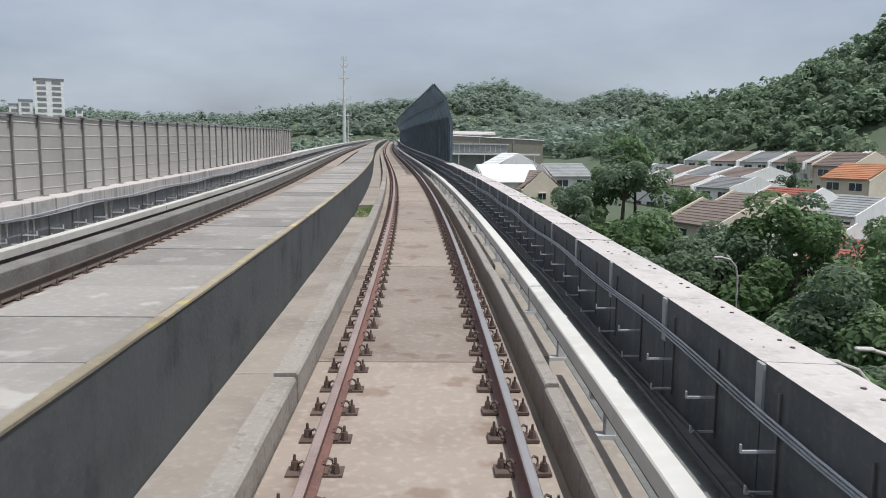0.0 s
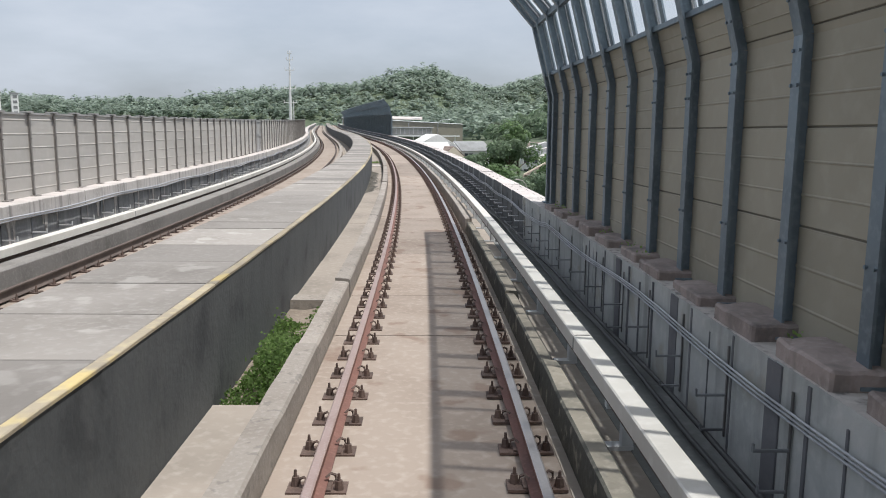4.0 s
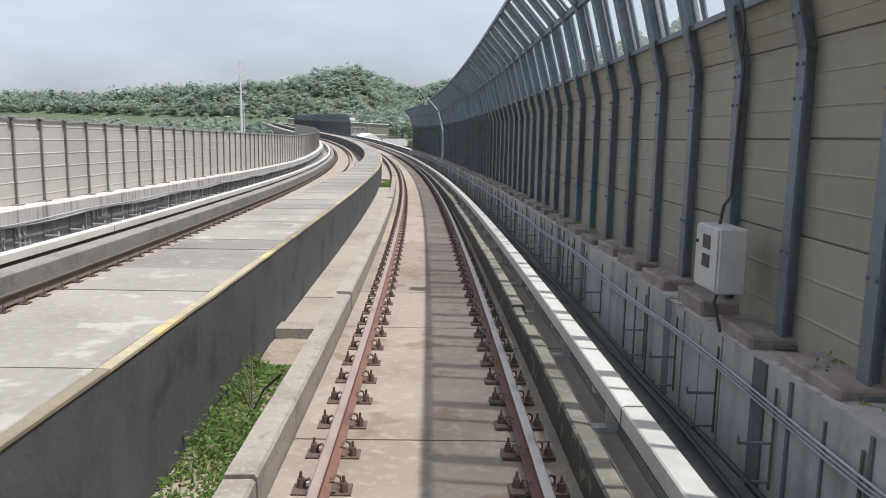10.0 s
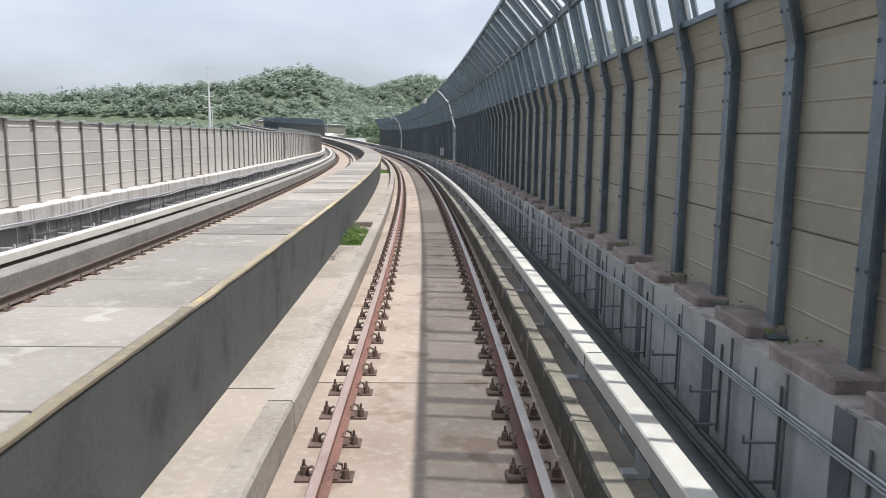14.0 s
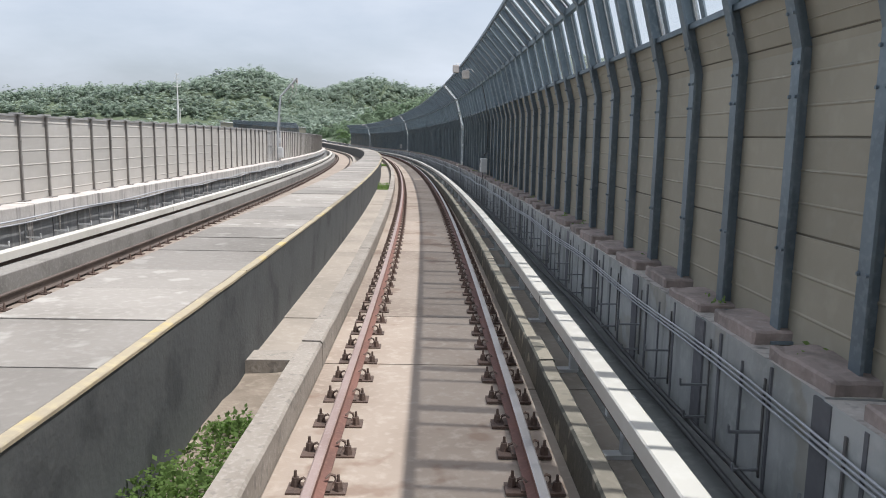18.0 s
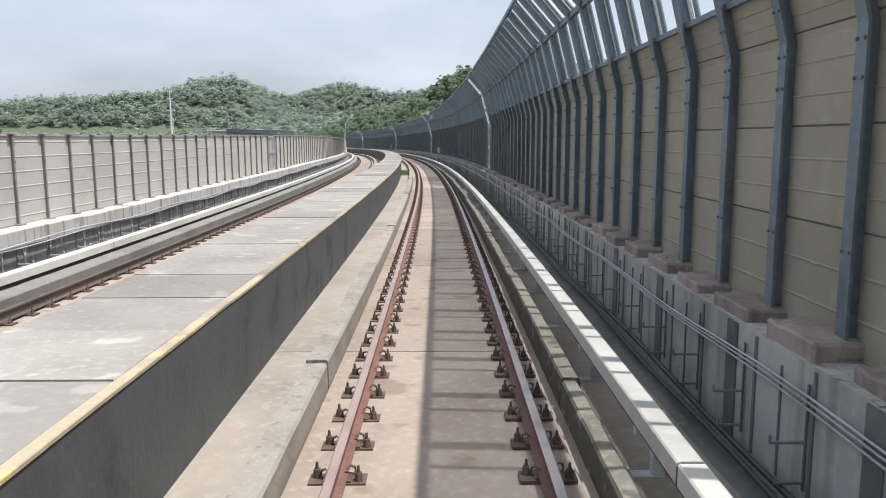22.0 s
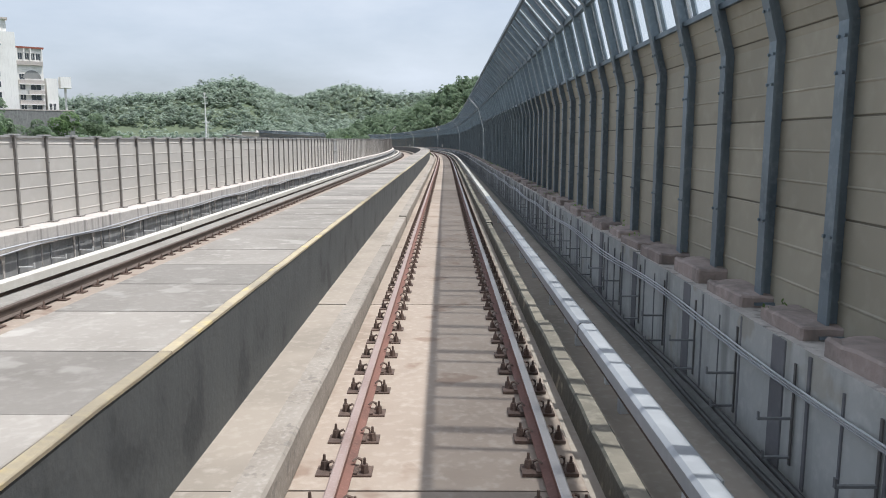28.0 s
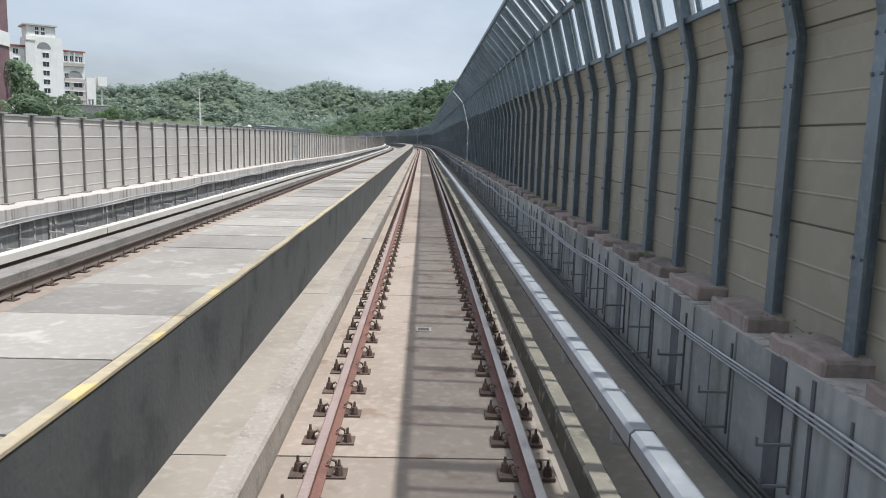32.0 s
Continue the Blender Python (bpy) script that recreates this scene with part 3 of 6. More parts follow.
    # Floor from power rail to parapet, darker than the rest of the deck.
    put("damp_floor", sweep("damp_floor", rect(1.74, 2.49, -0.47, -0.452), a + 0.01, b - 0.01, [dark_floor_mat], 3.0), bed, "dark deck floor")

    for s0 in cells(max(a, -38.0) + 0.5, b - 6.2, PANEL, JOINT) if near else []:
        put("floor_board", sweep("floor_board", rect(1.31, 1.44, -0.47, -0.19 + random.uniform(-0.03, 0.02)), s0 + 0.25, s0 + random.uniform(4.2, 5.8), [deck_mat], 1.6), bed, "tan concrete ledge under the power rail")

    # parapets
    wall = thing("parapet_wall", "grey stained concrete parapet wall of the viaduct", "parapet", kind="structure")
    js = [a] + (cells(a + 0.4, b - 0.4, 2.22, 5.31) if near else []) + [b]
    for s0, s1 in zip(js, js[1:]):
        d = random.uniform(-0.008, 0.008)
        # Where s0 > -38 the faces are near black and the top pale.
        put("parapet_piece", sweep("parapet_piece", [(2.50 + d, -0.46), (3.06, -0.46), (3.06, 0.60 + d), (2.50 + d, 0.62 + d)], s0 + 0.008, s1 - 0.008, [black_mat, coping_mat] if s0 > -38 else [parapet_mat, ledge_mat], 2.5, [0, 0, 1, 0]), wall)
        if -38 < s0 < 40:
            put("mortar_run", sweep("mortar_run", [(2.484, 0.18 + 8 * d), (2.51, 0.18 + 8 * d), (2.51, 0.615), (2.476, 0.612)], s0 - 0.05 + d, s0 + 0.06, [parapet_mat], 1.0), wall, "pale mortar run at the joint")
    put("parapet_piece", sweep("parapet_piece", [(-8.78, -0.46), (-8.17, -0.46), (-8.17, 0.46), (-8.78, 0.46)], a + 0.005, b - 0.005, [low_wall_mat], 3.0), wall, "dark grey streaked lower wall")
    for s0, s1 in zip(js[::4], js[4::4] + [b]):
        d = random.uniform(-0.012, 0.012)
        if s1 - s0 > 0.1:
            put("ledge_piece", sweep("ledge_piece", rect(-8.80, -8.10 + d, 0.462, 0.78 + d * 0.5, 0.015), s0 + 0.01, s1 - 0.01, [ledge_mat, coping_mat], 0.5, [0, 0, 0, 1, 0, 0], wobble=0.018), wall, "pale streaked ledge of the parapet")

    if near:
        put("drip_row", joined("drip_row", DRIP, [stand(s, -8.166, 0.46) @ Matrix.Diagonal((1, random.uniform(0.5, 2.2), random.uniform(0.4, 1.3), 1)) for s in [a + 0.3 + (b - a - 0.6) * random.random() for _ in range(int((b - a) * 1.3))]], [ledge_mat]), wall, "pale lime drips on the lower wall")["kind"] = "stuff"
    if b < -37:
        put("joint_row", joined("joint_row", JOINT_SHADE, [stand(s, 2.494, 0.07) for s in js[1:-1]] + [stand(s + o, 2.496, 0.06 + z) @ Matrix.Diagonal((1, w, 1.0 - abs(z) * 2, 1)) for s in js[1:-1] for o, w, z in ((0.74, 0.14, 0.0), (1.25, 0.10, -0.05), (1.72, 0.18, 0.03))], [joint_mat]), wall, "purplish grey joint strips of the parapet")["kind"] = "stuff"

    if b == -3.3 or any(abs(g[2] - b) < 0.1 for g in GAPS):
        beam = put("gutter_beam", sweep("gutter_beam", rect(-2.02, -1.37, -0.60, -0.27, 0.015), b - 0.02, b + 0.36, [curb_mat], 1.0))
        tagged(beam, "pale concrete beam across the gutter", "beam", kind="structure")
# ---- power rails ----
strap_dark_mat = material("dark_joint", (0.12, 0.12, 0.115), None, None, 0.8, grain=20, vary=0.1, bump=0.0)
def power_rail(sign, s0, s1):
    """One covered length: white cover with a slanted edge over the rail, on brackets."""
    base = thing("power_rail", "pale covered power rail on brackets beside the track", "power rail", "power rails")
    cov = [(1.475, 0.06), (1.66, 0.06), (1.66, 0.175), (1.635, 0.20), (1.505, 0.20), (1.475, 0.17)]
    bar = rect(1.52, 1.60, -0.03, 0.055)
    if sign < 0 or s1 > -333:
        cov = rect(1.475, 1.66, 0.05, 0.20, 0.012)
    if sign < 0:
        cov, bar = mirror(cov), mirror(bar)
    # The near cover takes the grey material where s1 < -333.
    skin = grey_cover_mat if sign > 0 and s1 < -333 else cover_mat
    put("cover", sweep("cover", cov, s0 + 0.01, s1 - 0.01, [skin], 2.0), base, "pale cover with dark joints")
    put("conductor", sweep("conductor", bar, s0, s1, [rust_mat], 3.0), base, "dark steel conductor rail")
    strap = [(l * 1.0 + (0.004 if l > 1.6 else -0.004), z + (0.004 if z > 0.1 else -0.004)) for l, z in [(1.475, 0.06), (1.66, 0.06), (1.66, 0.175), (1.635, 0.20), (1.505, 0.20), (1.475, 0.17)]]
    if sign < 0:
        strap = mirror(strap)
    put("joint_strap", sweep("joint_strap", strap, s1 - 0.012, s1 + 0.012, [strap_dark_mat], 1.0), base, "dark joint")
    bm = bmesh.new()
    for s in cells(s0 + 1.0, s1, 2.42, s0 + 1.2) if s0 < 50 else []:
        if sign > 0:
            bm.free()
            bm = bmesh.new()
        x = 1.66 if sign > 0 else MID_TRACK - 1.66
        k = 1 if sign > 0 else -1
        old = set(bm.verts)
        bm_box(bm, min(0, k * 0.10), max(0, k * 0.10), -0.05, 0.05, -0.46, 0.09, 0, 0.008)
        bm_box(bm, min(k * -0.16, k * 0.10), max(k * -0.16, k * 0.10), -0.06, 0.06, -0.46, -0.42)
        bm_box(bm, min(k * -0.14, 0), max(k * -0.14, 0), -0.04, 0.04, -0.09, -0.03)
        if sign > 0:
            ob = part("bracket", bm.copy(), [box_mat], base, "grey bracket")
            ob.matrix_world = stand(s, x, 0)
        else:
            bmesh.ops.transform(bm, matrix=stand(s, x, 0), verts=[v for v in bm.verts if v not in old])
    if sign < 0 and len(bm.verts):
        part("bracket_row", bm, [box_mat], base, "grey brackets in a row")["kind"] = "stuff"
    else:
        bm.free()


for s0 in np.arange(-436, 140, 9.7):
    power_rail(1, float(s0), float(s0 + 9.7))
    power_rail(-1, float(s0) + 2.0, float(s0 + 11.7))

# ---- cables, cable hooks and pipes beside the track ----
def run_of(name, label, pts_fn, s0, s1, r, mat, category="cable", step=0.8, kind=""):
    bm = bmesh.new()
    bm_tube(bm, [at(s, *pts_fn(s)) for s in np.arange(s0, s1 + 0.01, step)], r, 6)
    ob = part(name, bm, [mat], None, "", True)
    tagged(ob, label, category, kind=kind)
    return ob


def sag(s, l, z, k):
    return (l, z + 0.025 * math.sin(s * 1.05 + k) + 0.03 * noise.noise((s * 0.25, k, 0)))


for k in range(3):
    run_of("cable", "pale grey cable clipped along the parapet wall", lambda s, k=k: sag(s, 2.462 - 0.010 * k, (0.25 if s > -40 else 0.31) + 0.038 * k, 0.25 * k), FIRST, 120, 0.0095, cable_mat)
for k in range(2):
    run_of("cable", "pale grey cable clipped along the parapet wall", lambda s, k=k: sag(s, -8.06 + 0.01 * k, 0.47 + 0.06 * k, 0.9 * k), FIRST, 120, 0.016, cable_mat)
for k in range(2):
    run_of("cable", "thick black cable lying on the deck by the parapet", lambda s, k=k: sag(s, 2.26 + 0.07 * k, -0.33 + 0.06 * k, 2.0 * k), FIRST, 120, 0.026, pipe_mat)

strap_mat = material("dark_steel_strap", (0.11, 0.105, 0.10), None, None, 0.7, grain=20, vary=0.2, bump=0.0)
# Galvanised steel with the barrier's shade put into the colour; far uprights share it.
shade_tone_mat = material("shade_toned_bracket", (0.19, 0.195, 0.20), None, None, 0.6, metal=0.2, grain=20, vary=0.2, bump=0.0)
HOOK = bmesh.new()
bm_box(HOOK, -0.012, 0.0, -0.012, 0.012, -0.62, 0.16, 1)
for arm_z, arm in ((-0.25, 0.25), (-0.55, 0.20)):
    bm_box(HOOK, -arm, -0.012, -0.012, 0.012, arm_z - 0.018, arm_z, 0)
    bm_box(HOOK, -arm - 0.012, -arm, -0.012, 0.012, arm_z - 0.018, arm_z + 0.045, 0)
pale_hook_mat = material("pale_galvanised_bracket", (0.62, 0.62, 0.61), None, None, 0.5, metal=0.1, grain=20, vary=0.1, bump=0.0)
FAR_HOOK = bmesh.new()
bm_box(FAR_HOOK, -0.02, 0.0, -0.02, 0.02, -0.50, 0.22, 1)
for arm_z, arm, y in ((-0.06, 0.30, 0.0), (-0.36, 0.30, 0.0), (-0.20, 0.24, 0.42)):
    bm_box(FAR_HOOK, -arm, 0.0, y - 0.016, y + 0.016, arm_z - 0.026, arm_z, 0)
    bm_box(FAR_HOOK, -arm - 0.018, -arm, y - 0.016, y + 0.016, arm_z - 0.026, arm_z + 0.07, 0)
FAR_HOOK = bm_mesh("cable_hook", FAR_HOOK, [pale_hook_mat, shade_tone_mat])

# Copy of the hook for the shaded stretch, darkened by its material.
SHADED_HOOK = bm_mesh("cable_hook", HOOK.copy(), [shade_tone_mat, strap_mat])
HOOK = bm_mesh("cable_hook", HOOK, [bracket_mat, strap_mat])
for a, b in zip(SPAN_ENDS, SPAN_ENDS[1:]):
    if a > 110:
        break
    hk = thing("cable_hooks", "row of galvanised steel cable hooks on the parapet wall", "cable hooks")
    for s in cells(a + 0.2, b - 0.2, 1.11, 5.0):
        put("cable_hook", HOOK if s > -38 else SHADED_HOOK, hk, m=stand(s, 2.491, 0.33))
    put("hook_row", joined("hook_row", FAR_HOOK, [stand(s, -8.168, 0.20, math.pi) for s in cells(a + 0.2, b - 0.2, 1.2, 5.0)], [pale_hook_mat, shade_tone_mat]), hk)["kind"] = "stuff"

hole = bmesh.new()
bm_rod(hole, (0, 0, 0), (0, 0, 0.008), 0.020, 8)
HOLE = bm_mesh("anchor_hole", hole, [rust_mat])
holes = [stand(s + e, l, 0.607) for s in cells(-37, 46, 1.19, -37.0) for l in (2.68, 2.92) for e in (-0.11, 0.11)]
ob = put("anchor_stubs", joined("anchor_stubs", HOLE, holes, [rust_mat]))
tagged(ob, "dark anchor bolt stubs along the parapet top", "anchor bolts", kind="stuff")

# ---- the tall noise barrier beside the near track ----
BAY = 1.19
POST_L = 2.87
BARRIER_END = -38.3
BAR2_START = 47.0
DOORS = [-70.7, -131.2, -187.4, -246.0, -308.6, -371.3]
BEND_Z, KNEE_Z, TIP_Z = 2.97, 4.52, 5.34      # over the rails
KNEE_L, TIP_L = 2.46, 1.73
BASE_Z = 0.64
PANEL_TOP = 3.45
SET_BACK = 0.03      # the panels lie this far behind the middle of the posts


def lean_l(z):
    return POST_L if z < BEND_Z else POST_L + (KNEE_L - POST_L) * (z - BEND_Z) / (KNEE_Z - BEND_Z)


def post_mesh():
    """I-section post with a kink, and the arm that leans in over the track; base plate and bolts."""
    bm = bmesh.new()
    line = [(0, 0.0), (0, BEND_Z - BASE_Z), (KNEE_L - POST_L, KNEE_Z - BASE_Z), (TIP_L - POST_L, TIP_Z - BASE_Z)]
    for (x0, z0), (x1, z1) in zip(line, line[1:]):
        d = Vector((x1 - x0, 0, z1 - z0))
        nrm = Vector((d.z, 0, -d.x)).normalized()
        for off, t, w in ((-0.070, 0.012, 0.070), (0.075, 0.012, 0.070), (0.0025, 0.062, 0.006)):
            q = [Vector((x0, 0, z0)) + nrm * (off - t), Vector((x0, 0, z0)) + nrm * (off + t), Vector((x1, 0, z1)) + nrm * (off + t), Vector((x1, 0, z1)) + nrm * (off - t)]
            lo = [bm.verts.new(v + Vector((0, -w, 0))) for v in q]
            hi = [bm.verts.new(v + Vector((0, w, 0))) for v in q]
            bm.faces.new(lo)
            bm.faces.new(hi[::-1])
            for k in range(4):
                bm.faces.new((lo[k], hi[k], hi[(k + 1) % 4], lo[(k + 1) % 4]))
    bm_box(bm, -0.15, 0.15, -0.13, 0.13, -0.012, 0.012)
    for z in (0.75, 1.95, BEND_Z - BASE_Z - 0.12, BEND_Z - BASE_Z + 0.25):
        xo = lean_l(z + BASE_Z) - POST_L
        for y in (-0.05, 0.05):
            bm_rod(bm, (xo - 0.10, y, z), (xo - 0.075, y, z), 0.014, 6)
    bmesh.ops.recalc_face_normals(bm, faces=bm.faces)
    return bm_mesh("post", bm, [steel_mat])


POST = post_mesh()


def strip_panel(z0, z1, mat):
    """Ribbed panel between two posts: shallow swages, a pale glint painted on their upper edges, and dark seams at its
    ends.
    """
    bm = bmesh.new()
    h = z1 - z0
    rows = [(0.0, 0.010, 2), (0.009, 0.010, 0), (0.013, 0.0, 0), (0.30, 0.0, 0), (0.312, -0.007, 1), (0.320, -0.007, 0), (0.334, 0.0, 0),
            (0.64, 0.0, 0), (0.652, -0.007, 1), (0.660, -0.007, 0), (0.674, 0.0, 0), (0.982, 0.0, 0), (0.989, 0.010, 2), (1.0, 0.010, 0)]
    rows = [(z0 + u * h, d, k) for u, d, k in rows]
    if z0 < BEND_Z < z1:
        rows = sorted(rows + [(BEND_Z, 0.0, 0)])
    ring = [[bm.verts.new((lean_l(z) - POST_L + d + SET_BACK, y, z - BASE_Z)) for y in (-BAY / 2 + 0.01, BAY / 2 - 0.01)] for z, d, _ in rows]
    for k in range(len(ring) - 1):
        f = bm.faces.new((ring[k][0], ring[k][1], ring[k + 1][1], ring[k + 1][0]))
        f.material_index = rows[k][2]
    zb = [bm.verts.new((lean_l(z) - POST_L + 0.05 + SET_BACK, y, z - BASE_Z)) for z in (z0, z1) for y in (-BAY / 2 + 0.01, BAY / 2 - 0.01)]
    bm.faces.new((zb[1], zb[0], zb[2], zb[3]))
    bm.faces.new((ring[0][1], ring[0][0], zb[0], zb[1]))
    bm.faces.new((ring[-1][0], ring[-1][1], zb[3], zb[2]))
    return bm_mesh("panel", bm, [mat, panel_glint_mat, dark_mat])


PANEL_ROWS = [(0.60, 1.52), (1.52, 2.28), (2.28, 3.04), (3.04, PANEL_TOP)]
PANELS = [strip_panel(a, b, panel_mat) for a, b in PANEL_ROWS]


def clear_mesh():
    """Clear ribbed sheets above the panels, milkier over the track, with one slim bar in each bay."""
    bm = bmesh.new()
    run = [Vector((lean_l(z) - POST_L if z < KNEE_Z + 0.01 else TIP_L - POST_L, 0, z - BASE_Z)) for z in (PANEL_TOP, KNEE_Z, TIP_Z)]
    way = [(q - p).normalized() for p, q in zip(run, run[1:])]
    side = [Vector((w.z, 0, -w.x)) for w in way]
    mitre = (side[0] + side[1]) / (1 + side[0].dot(side[1]))
    run[2] = run[2] + way[1] * 0.05
    y0, y1, n = -BAY / 2 + 0.02, BAY / 2 - 0.02, 22
    rings = []
    for p, o in zip(run, (side[0], mitre, side[1])):
        rings.append([bm.verts.new(p + Vector((0, y0 + (y1 - y0) * k / n, 0)) + o * (SET_BACK + 0.012 * (k % 2))) for k in range(n + 1)])
    for i in range(2):
        for k in range(n):
            bm.faces.new((rings[i][k], rings[i][k + 1], rings[i + 1][k + 1], rings[i + 1][k])).material_index = 1 - i
        o = side[i] * (SET_BACK - 0.02) + Vector((0, 0.20, 0))
        bm_rod(bm, run[i] + o, run[i + 1] + o, 0.032, 4, slot=2)
    return bm_mesh("clear_sheet", bm, [louvre_mat, lower_sheet_mat, steel_mat])


def top_rails(run, s0, s1):
    """Long horizontal rails that hold the clear sheets."""
    for l, z, r in ((lean_l(PANEL_TOP), PANEL_TOP, 0.03), (KNEE_L, KNEE_Z, 0.055), (TIP_L, TIP_Z, 0.045)):
        put("top_rail", sweep("top_rail", rect(l - r, l + r * 0.5, z - r, z + r), s0, s1, [steel_mat], 2.4), run)


CLEAR = clear_mesh()
block = bmesh.new()
bm_box(block, -0.32, 0.12, -0.15, 0.68, -0.06, 0.11, 0, 0.02)
bmesh.ops.subdivide_edges(block, edges=[e for e in block.edges if e.calc_length() > 0.3], cuts=3, use_grid_fill=True)
for q in block.verts:
    q.co += Vector((0.022 * noise.noise(q.co * 5.0), 0.035 * noise.noise(q.co * 4.0 + Vector((3, 0, 0))), 0.030 * noise.noise(q.co * 5.0 + Vector((0, 5, 0)))))
BLOCK = bm_mesh("mortar_block", block, [mortar_mat])
DOOR_W = 2.06


def post_spots(s0, s1, known):
    """Places of the posts from s0 to s1: even bays between the known ones, and on to both ends."""
    out = []
    for p, q in zip(known, known[1:]):
        n = max(1, int(round((q - p) / 1.198)))
        out += [p + (q - p) * k / n for k in range(n)]
    out.append(known[-1])
    while out[0] - BAY > s0 + 0.4:
        out.insert(0, out[0] - BAY)
    while out[-1] + BAY < s1 - 0.4:
        out.append(out[-1] + BAY)
    return [s0] + out + [s1]


def barrier_run(s0, s1, known):
    """Bays from s0 up to s1; a thing of about two dozen bays each."""
    spots = post_spots(s0, s1, known)
    for first in range(0, len(spots) - 1, 24):
        run = thing("noise_barrier", "tall olive-brown noise barrier with blue-grey posts and clear top", "noise barrier", "noise barriers")
        mine = spots[first:first + 25]
        for s in mine if first + 25 >= len(spots) else mine[:-1]:
            put("post", POST, run, "blue-grey kinked steel post", m=stand(s, POST_L, BASE_Z))
            if s < BARRIER_END - 1:
                put("mortar_block", BLOCK, run, m=stand(s + random.uniform(-0.05, 0.05), POST_L + random.uniform(-0.03, 0.03), BASE_Z + random.uniform(-0.03, 0.01), random.uniform(-0.05, 0.05)) @ Matrix.Diagonal((random.uniform(0.94, 1.06), random.uniform(0.88, 1.05), random.uniform(0.75, 1.15), 1)))
        mids = [stand((p + q) / 2, POST_L, BASE_Z) @ Matrix.Diagonal((1, (q - p) / BAY, 1, 1)) for p, q in zip(mine, mine[1:])]
        for m in mids:
            for me in PANELS:
                put("panel", me, run, m=m)
            put("clear_sheet", CLEAR, run, "milky clear ribbed sheet", m=m)
        top_rails(run, mine[0], mine[-1])


def door_mesh(z_top, lean):
    """Glazed service door: frame, two panes, handle."""
    bm = bmesh.new()
    w, h = DOOR_W, z_top - BASE_Z
    x0, x1 = -0.05, 0.03
    for y0, y1 in ((-w / 2 + 0.08, -w / 2 + 0.17), (w / 2 - 0.17, w / 2 - 0.08), (-0.62, -0.54), (0.40, 0.48)):
        bm_box(bm, x0, x1, y0, y1, 0.0, h, 0)
    for z0, z1 in ((0.0, 0.10), (h - 0.10, h)):
        bm_box(bm, x0 - 0.004, x1 + 0.004, -w / 2 + 0.08, w / 2 - 0.08, z0, z1, 0)
    for z0, z1 in ((0.10, 0.26), (h * 0.48, h * 0.48 + 0.14), (h - 0.2, h - 0.1)):
        bm_box(bm, x0 - 0.01, x1 - 0.01, -0.54, 0.40, z0, z1, 0)
    bm_tube(bm, [(-0.06, -0.20, 0.33), (-0.11, -0.18, 0.33), (-0.11, 0.0, 0.33), (-0.06, 0.02, 0.33)], 0.012, 6, 0)
    return bm_mesh("door_frame", bm, [alu_mat])


def pane_mesh(y0, y1, z0, z1):
    bm = bmesh.new()
    bm_box(bm, -0.012, -0.004, y0, y1, z0, z1)
    return bm_mesh("pane", bm, [glass_mat])


DOOR_FRAME = door_mesh(BEND_Z, True)
dh = BEND_Z - BASE_Z
DOOR_PANES = [pane_mesh(-0.54, 0.40, 0.26, dh * 0.48), pane_mesh(-0.54, 0.40, dh * 0.48 + 0.14, dh - 0.2), pane_mesh(-DOOR_W / 2 + 0.17, -0.62, 0.1, dh - 0.1), pane_mesh(0.48, DOOR_W / 2 - 0.17, 0.1, dh - 0.1)]


def head_mesh():
    bm = bmesh.new()
    w = DOOR_W / 2 - 0.08
    run = [(POST_L, BEND_Z), (lean_l(3.75), 3.75), (KNEE_L, KNEE_Z), (TIP_L, TIP_Z)]
    for l, z in run:
        bm_box(bm, l - POST_L - 0.05, l - POST_L + 0.03, -w, w, z - BASE_Z - 0.05, z - BASE_Z + 0.05, 0)
    for (l0, z0), (l1, z1) in zip(run, run[1:]):
        q = [bm.verts.new((l - POST_L, y, z - BASE_Z)) for l, z, y in ((l0, z0, -w), (l0, z0, w), (l1, z1, w), (l1, z1, -w))]
        bm.faces.new(q).material_index = 1
        for y in (-w, w):
            bm_rod(bm, (l0 - POST_L, y, z0 - BASE_Z), (l1 - POST_L, y, z1 - BASE_Z), 0.045, 6, slot=0)
    return bm_mesh("door_head", bm, [alu_mat, lower_sheet_mat])


DOOR_HEAD = head_mesh()


def door_bay(s):
    d = thing("barrier_door", "pale aluminium glazed service door in the noise barrier", "door", "barrier doors")
    m = stand(s, POST_L, BASE_Z)
    frame_ob = put("door_frame", DOOR_FRAME, d, "pale aluminium frame", m=m)
    for me in DOOR_PANES:
        put("pane", me, frame_ob)
    put("door_head", DOOR_HEAD, d, "clear slanted head over the door", m=m)


edges = [FIRST] + [x for c in sorted(DOORS) for x in (c - DOOR_W / 2, c + DOOR_W / 2)] + [BARRIER_END]
KNOWN = [(-416.83, -389.01, -374.83), (-361.03, -320.43), (-304.9, -293.44, -280.05, -259.52), (-240.63, -214.55), (-176.26, -163.8, -137.8), (-126.5, -99.8, -88.2), (-49.56,)]
for s0, s1, known in zip(edges[::2], edges[1::2], KNOWN):
    barrier_run(s0, s1, known)
for c in DOORS:
    door_bay(c)


